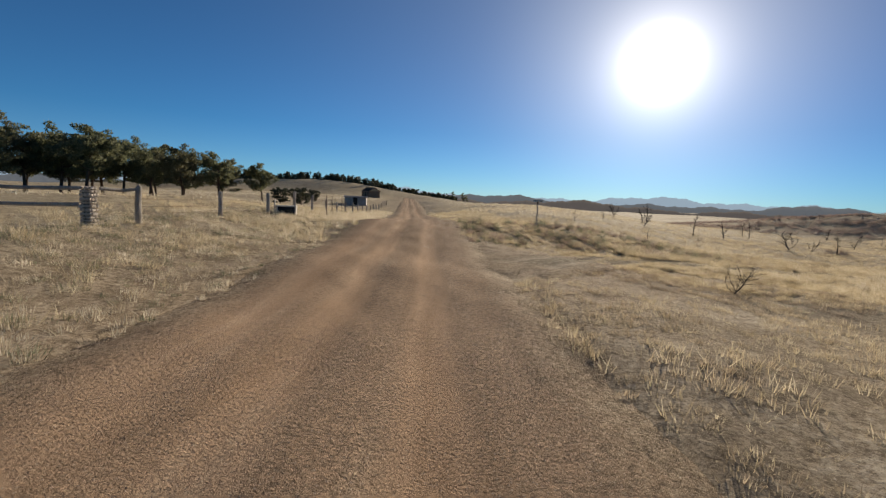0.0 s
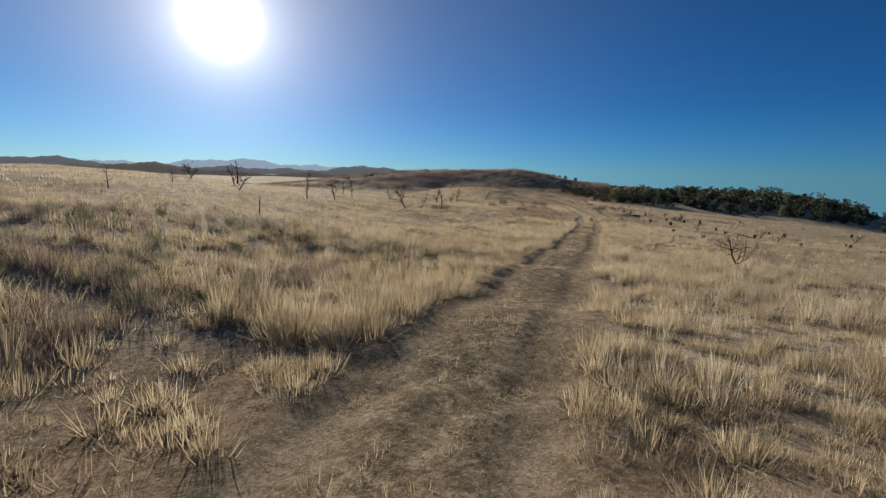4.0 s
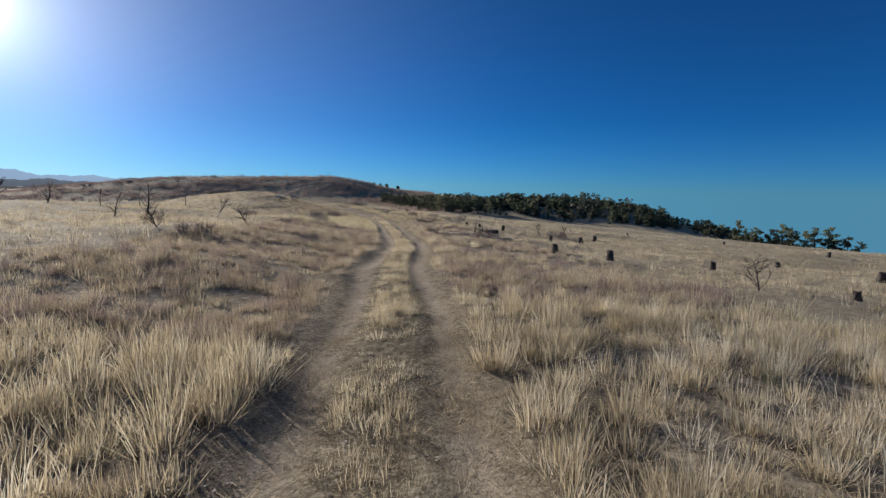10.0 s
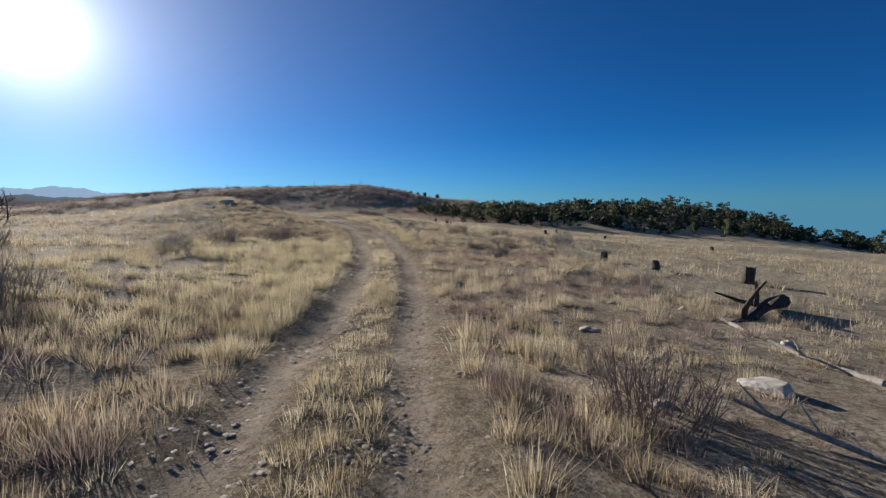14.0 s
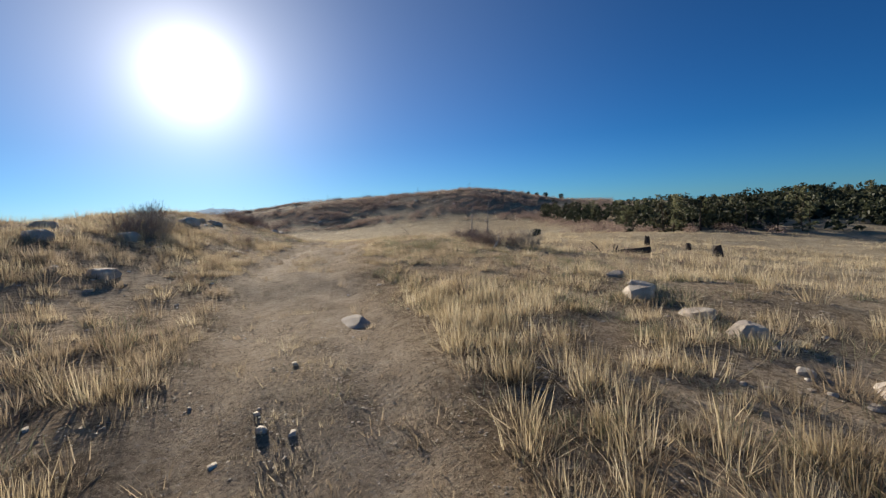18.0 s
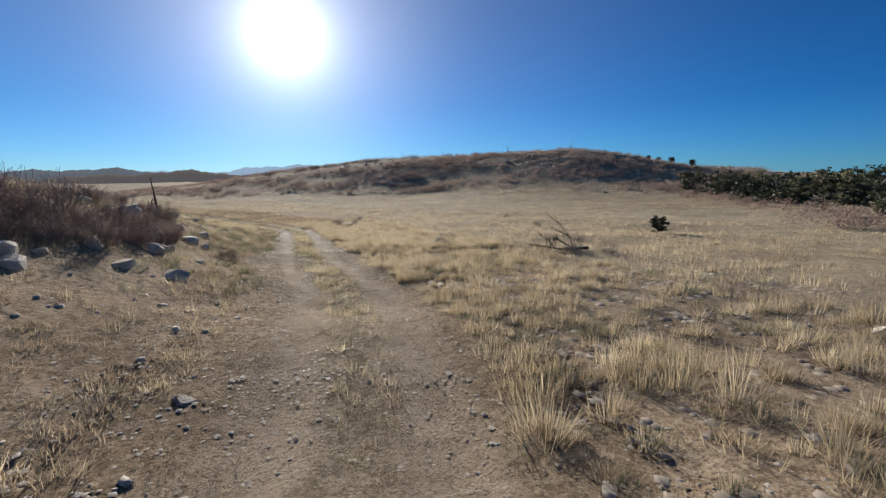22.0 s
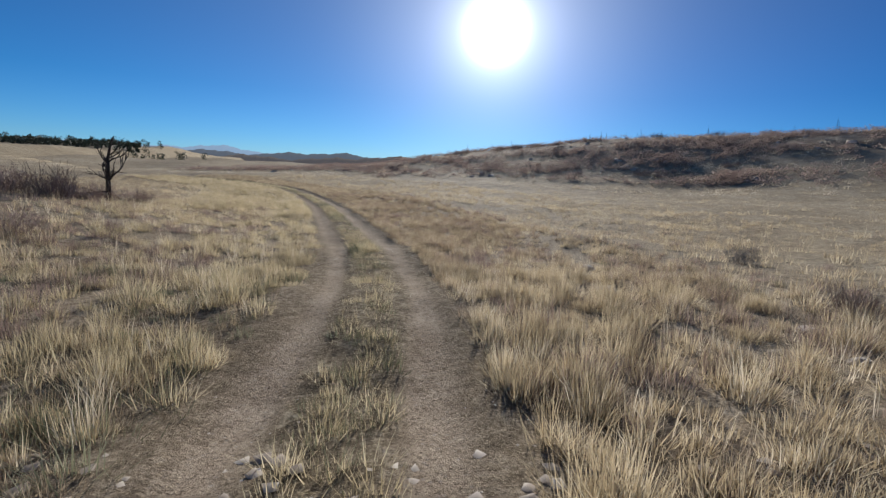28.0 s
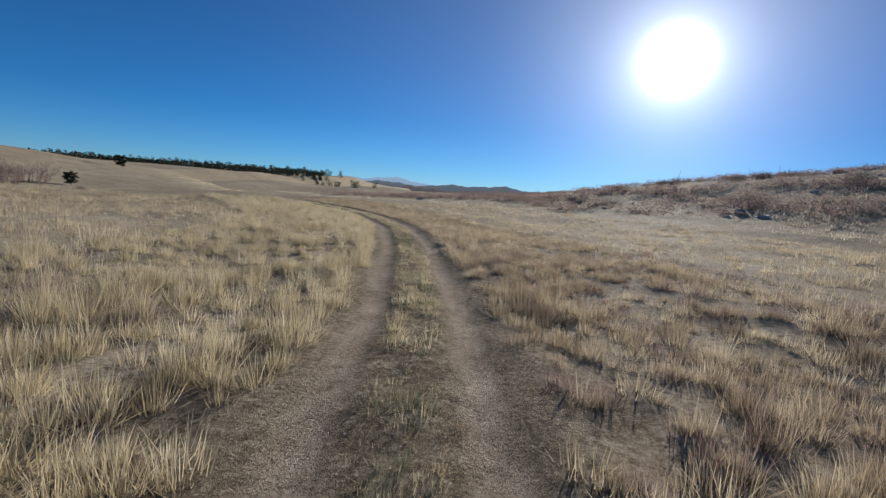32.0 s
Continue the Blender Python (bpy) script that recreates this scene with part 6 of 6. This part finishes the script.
# ---- fence, gate pillar, sign and buildings by the road ----
def block(bm, x0, x1, y0, y1, z0, z1):
    v = [bm.verts.new((x, y, z)) for x in (x0, x1) for y in (y0, y1) for z in (z0, z1)]
    for f in ((0, 1, 3, 2), (4, 6, 7, 5), (0, 4, 5, 1), (2, 3, 7, 6), (0, 2, 6, 4), (1, 5, 7, 3)):
        bm.faces.new([v[i] for i in f])


def boxy(x0, x1, y0, y1, z0, z1, worn=0.01):
    bm = bmesh.new()
    block(bm, x0, x1, y0, y1, z0, z1)
    bmesh.ops.recalc_face_normals(bm, faces=bm.faces)
    bmesh.ops.bevel(bm, geom=bm.edges[:], offset=worn, segments=1, affect="EDGES")
    return bm


RUSTY = plain_material("rusty_steel", (0.2, 0.13, 0.09), 0.6, 0.6)
CEMENT = plain_material("mortar", (0.3, 0.27, 0.23), 0.95)
SIGN_GREY = plain_material("faded_sign", (0.34, 0.35, 0.35), 0.6)
TROUGH_WHITE = plain_material("chalky_paint", (0.62, 0.58, 0.5), 0.8)
SHED_GREY = plain_material("grey_boards", (0.4, 0.385, 0.36), 0.85)
SHED_ROOF = plain_material("tin_roof", (0.42, 0.41, 0.4), 0.5, 0.5)
CABIN_BROWN = plain_material("brown_logs", (0.26, 0.18, 0.125), 0.85)
CABIN_PALE = plain_material("pale_gable", (0.48, 0.38, 0.26), 0.85)
DARK = plain_material("dark_opening", (0.03, 0.028, 0.025), 0.9)


def fence():
    rnd = random.Random(3)
    top = tagged(new("fence"), "weathered wooden post and wire fence along the field", "fence")
    y, posts = 12.9, []
    while y < 104:
        x = -8.95 - 0.065 * max(0, y - 22)
        posts.append((x, y))
        y += rnd.uniform(4.3, 5.2) if y > 25 else 4.7
    for x, y in posts:
        bm = bmesh.new()
        g = ground_at(x, y)
        tall = rnd.uniform(0.95, 1.08)
        tube(bm, [Vector((x, y, g - 0.2)), Vector((x + rnd.uniform(-0.02, 0.02), y, g + 0.6)), Vector((x + rnd.uniform(-0.06, 0.06), y + rnd.uniform(-0.05, 0.05), g + tall)), Vector((x, y, g + tall + 0.03))], [0.092, 0.086, 0.08, 0.05], 9)
        part("post", bm, GREYWOOD, top)
    for h in (0.3, 0.5, 0.72, 0.88):
        bm = bmesh.new()
        path = []
        for (a, b), (c, d) in zip(posts, posts[1:]):
            for f in (0, 0.5):
                x, y = a + (c - a) * f, b + (d - b) * f
                path.append(Vector((x + 0.1, y, ground_at(x, y) + h - (0.05 if f else 0))))
        tube(bm, path, [0.005] * len(path), 3)
        part("wire", bm, RUSTY, top)
    for x, y in ((-8.3, 32.0), (-8.0, 29.5), (-8.9, 37.5)):
        post = tagged(new("steel_post"), "thin rusty steel post in tall grass", "post")
        part("stem", boxy(-0.02, 0.02, -0.02, 0.02, -0.2, 1.35, 0.004), RUSTY, post)
        part("spade", boxy(-0.06, 0.06, -0.025, -0.02, 0.02, 0.2, 0.002), RUSTY, post)
        stand(post, x, y, rnd.uniform(0, 360), 1.0, 0.0)
    rail = tagged(new("rail_fence"), "two-rail wooden fence running from the stone pillar", "fence")
    ends = [(-9.72, 11.8), (-12.7, 11.5), (-15.7, 11.2), (-18.7, 10.9)]
    for (a, b), (c, d) in zip(ends, ends[1:]):
        for h in (0.55, 0.98):
            bm = bmesh.new()
            tube(bm, [Vector((a, b, ground_at(a, b) + h)), Vector(((a + c) / 2, (b + d) / 2, ground_at((a + c) / 2, (b + d) / 2) + h - 0.03)), Vector((c, d, ground_at(c, d) + h))], [0.055, 0.05, 0.045], 8)
            part("rail", bm, GREYWOOD, rail)
    for x, y in ends[1:]:
        g = ground_at(x, y)
        bm = bmesh.new()
        tube(bm, [Vector((x, y + 0.12, g - 0.2)), Vector((x, y + 0.12, g + 0.7)), Vector((x, y + 0.12, g + 1.35))], [0.11, 0.1, 0.09], 9)
        part("post", bm, GREYWOOD, rail)
    gap = tagged(new("fence_rail"), "loose grey rail between the pillar and the first post", "rail")
    bm = bmesh.new()
    tube(bm, [Vector((-9.3, 11.95, ground_at(-9.3, 11.9) + 0.98)), Vector((-9.1, 12.5, ground_at(-9, 12.5) + 0.93)), Vector((-8.95, 12.95, ground_at(-9, 12.9) + 0.98))], [0.05, 0.05, 0.04], 7)
    part("pole", bm, GREYWOOD, gap)


def pillar(x, y):
    rnd = random.Random(8)
    top = tagged(new("stone_pillar"), "square gate pillar of stacked rough field stones", "pillar")
    core = boxy(-0.2, 0.2, -0.2, 0.2, -0.2, 1.34, 0.02)
    part("mortar", core, CEMENT, top)
    z, row = -0.1, 0
    while z < 1.36:
        high = rnd.uniform(0.09, 0.17)
        for side in range(4):
            u = -0.27
            while u < 0.2:
                wide = min(rnd.uniform(0.14, 0.3), 0.27 - u + 0.03)
                out = rnd.uniform(0.0, 0.05)
                stone = new("stone", ROCK_SHAPES[(row * 3 + side) % 4])
                stone.parent = top
                a = side * 90
                m = pose(0, 0, z + high / 2, 0, 0, a) @ pose(u + wide / 2, -0.22 - out, 0, rnd.uniform(-8, 8), rnd.uniform(-8, 8), 0)
                stone.matrix_basis = m @ Matrix.Diagonal((wide * 1.2, 0.24, high * 1.7, 1))
                u += wide
        z += high
        row += 1
    cap = new("cap_stone", ROCK_SHAPES[4])
    cap.parent = top
    cap.matrix_basis = pose(0, 0, 1.4, 0, 0, 12) @ Matrix.Diagonal((0.62, 0.62, 0.3, 1))
    stand(top, x, y, 4, 1.0, 0.0)
    top.scale = (0.5, 0.5, 0.7)


def sign_post(x, y):
    top = tagged(new("sign_post"), "thin wooden post with a small faded road sign", "sign")
    part("post", boxy(-0.026, 0.026, -0.026, 0.026, -0.2, 1.5, 0.006), GREYWOOD, top)
    blade = part("sign", boxy(-0.29, 0.29, -0.01, 0.01, 1.56, 1.68, 0.004), SIGN_GREY, top, "faded grey sign blade")
    part("bracket", boxy(-0.05, 0.05, -0.03, 0.03, 1.46, 1.57, 0.006), RUSTY, top)
    part("lettering", boxy(-0.23, 0.23, -0.014, -0.0105, 1.595, 1.645, 0.001), TROUGH_WHITE, blade)
    stand(top, x, y, -30, 1.0, 0.0)


def trough(x, y):
    top = tagged(new("stock_trough"), "chalky white framed stock trough in tall grass", "trough")
    part("back", boxy(-0.55, 0.55, 0.2, 0.26, -0.1, 0.55), DARK, top)
    part("rim", boxy(-0.6, 0.6, -0.28, 0.3, 0.5, 0.58), TROUGH_WHITE, top)
    part("front", boxy(-0.5, 0.5, -0.24, -0.2, -0.1, 0.5), DARK, top)
    for u in (-0.57, 0.5):
        part("leg", boxy(u, u + 0.08, -0.26, 0.26, -0.15, 0.5), TROUGH_WHITE, top)
    part("stake", boxy(-0.74, -0.66, -0.05, 0.05, -0.2, 0.95), TROUGH_WHITE, top)
    stand(top, x, y, 12, 0.85, 0.05)


def hut(name, x, y, turn, long, wide, wall_h, roof_h, wall_m, roof_m, label, gable_m=None, windows=True):
    """A small building with a pitched roof, a door and windows."""
    top = tagged(new(name), label, "building")
    part("wall", boxy(-long / 2, long / 2, -wide / 2, wide / 2, -0.6, wall_h, 0.02), wall_m, top)
    bm = bmesh.new()
    v = [bm.verts.new(p) for p in ((-long / 2 - 0.3, -wide / 2 - 0.35, wall_h - 0.08), (long / 2 + 0.3, -wide / 2 - 0.35, wall_h - 0.08), (long / 2 + 0.3, 0, wall_h + roof_h), (-long / 2 - 0.3, 0, wall_h + roof_h), (-long / 2 - 0.3, wide / 2 + 0.35, wall_h - 0.08), (long / 2 + 0.3, wide / 2 + 0.35, wall_h - 0.08))]
    for f in ((0, 1, 2, 3), (3, 2, 5, 4)):
        bm.faces.new([v[i] for i in f])
    bmesh.ops.solidify(bm, geom=bm.faces[:], thickness=0.12)
    part("roof", bm, roof_m, top)
    for e in (-1, 1):
        bm = bmesh.new()
        a = [bm.verts.new((e * (long / 2 - 0.02), s * (wide / 2), wall_h - 0.02)) for s in (-1, 1)]
        b = [bm.verts.new((e * (long / 2 - 0.2), s * (wide / 2), wall_h - 0.02)) for s in (-1, 1)]
        c, d = bm.verts.new((e * (long / 2 - 0.02), 0, wall_h + roof_h - 0.1)), bm.verts.new((e * (long / 2 - 0.2), 0, wall_h + roof_h - 0.1))
        for f in ((a[0], a[1], c), (b[0], d, b[1]), (a[0], c, d, b[0]), (a[1], b[1], d, c), (a[0], b[0], b[1], a[1])):
            bm.faces.new(f)
        part("gable", bm, gable_m or wall_m, top)
    part("door", boxy(-0.45, 0.45, -wide / 2 - 0.04, -wide / 2 + 0.03, 0, min(1.95, wall_h - 0.1)), DARK, top)
    for u in (-long / 3.2, long / 3.2) if windows else ():
        high = min(1.7, wall_h - 0.1)
        window = part("window", boxy(u - 0.35, u + 0.35, -wide / 2 - 0.03, -wide / 2 + 0.03, 0.9, high), DARK, top)
        part("sill", boxy(u - 0.4, u + 0.4, -wide / 2 - 0.08, -wide / 2 - 0.032, 0.84, 0.9), roof_m, window)
        part("lintel", boxy(u - 0.4, u + 0.4, -wide / 2 - 0.06, -wide / 2 - 0.032, high, high + 0.06), roof_m, window)
    stand(top, x, y, turn, 1.0, 0.0)


fence()
pillar(-9.45, 11.75)
sign_post(5.35, 27.4)
trough(-8.5, 23.6)
hut("shed", -19.6, 95.0, 6, 4.4, 3.0, 1.6, 0.25, SHED_GREY, SHED_ROOF, "low grey board shed in the dry field", windows=False)
hut("cabin", -31.0, 178.0, -52, 6.4, 4.6, 2.2, 1.5, CABIN_BROWN, CABIN_BROWN, "brown log cabin with a steep roof and pale gable", CABIN_PALE)


# ---- far woods ----
def far_woods(name, count, label, seed, spot):
    rnd = random.Random(seed)
    centres, sizes = [], []
    for _ in range(count):
        x, y, h = spot(rnd)
        g = ground_at(x, y)
        for k in range(4):
            f = (k + 0.7) / 4
            centres.append((x + rnd.gauss(0, 0.4), y + rnd.gauss(0, 0.4), g + h * f))
            sizes.append(h * (0.34 - 0.2 * abs(f - 0.45)))
    tagged(put_mesh(name, clumps(name, centres, sizes, 14, 0.8, seed), FAR_NEEDLES), label, "trees", kind="stuff")


def on_ridge(rnd):
    a = radians(-42 + 44 * rnd.random() ** 1.25)
    d = rnd.uniform(470, 640)
    return 20 + d * math.sin(a), d * math.cos(a), rnd.uniform(4.0, 6.5)


def on_crest(rnd):
    x = -165 + 169 * rnd.random() ** 0.85
    return x, 241 + rnd.gauss(0, 7), rnd.uniform(2.4, 4.0) * (1.0 if x < -30 else 0.7)


def on_left(rnd):
    a = radians(rnd.uniform(-48, -16))
    d = rnd.uniform(380, 560)
    return 120 + d * math.sin(a), 130 + d * math.cos(a), rnd.uniform(2.2, 4.0)


far_woods("far_wood", 300, "dark pine wood along the far ridge", 3, on_ridge)
far_woods("far_wood", 620, "dark pine wood along the crest of the pale hill", 8, on_crest)
far_woods("far_wood", 850, "dark wood at the edge of the far field", 4, on_left)
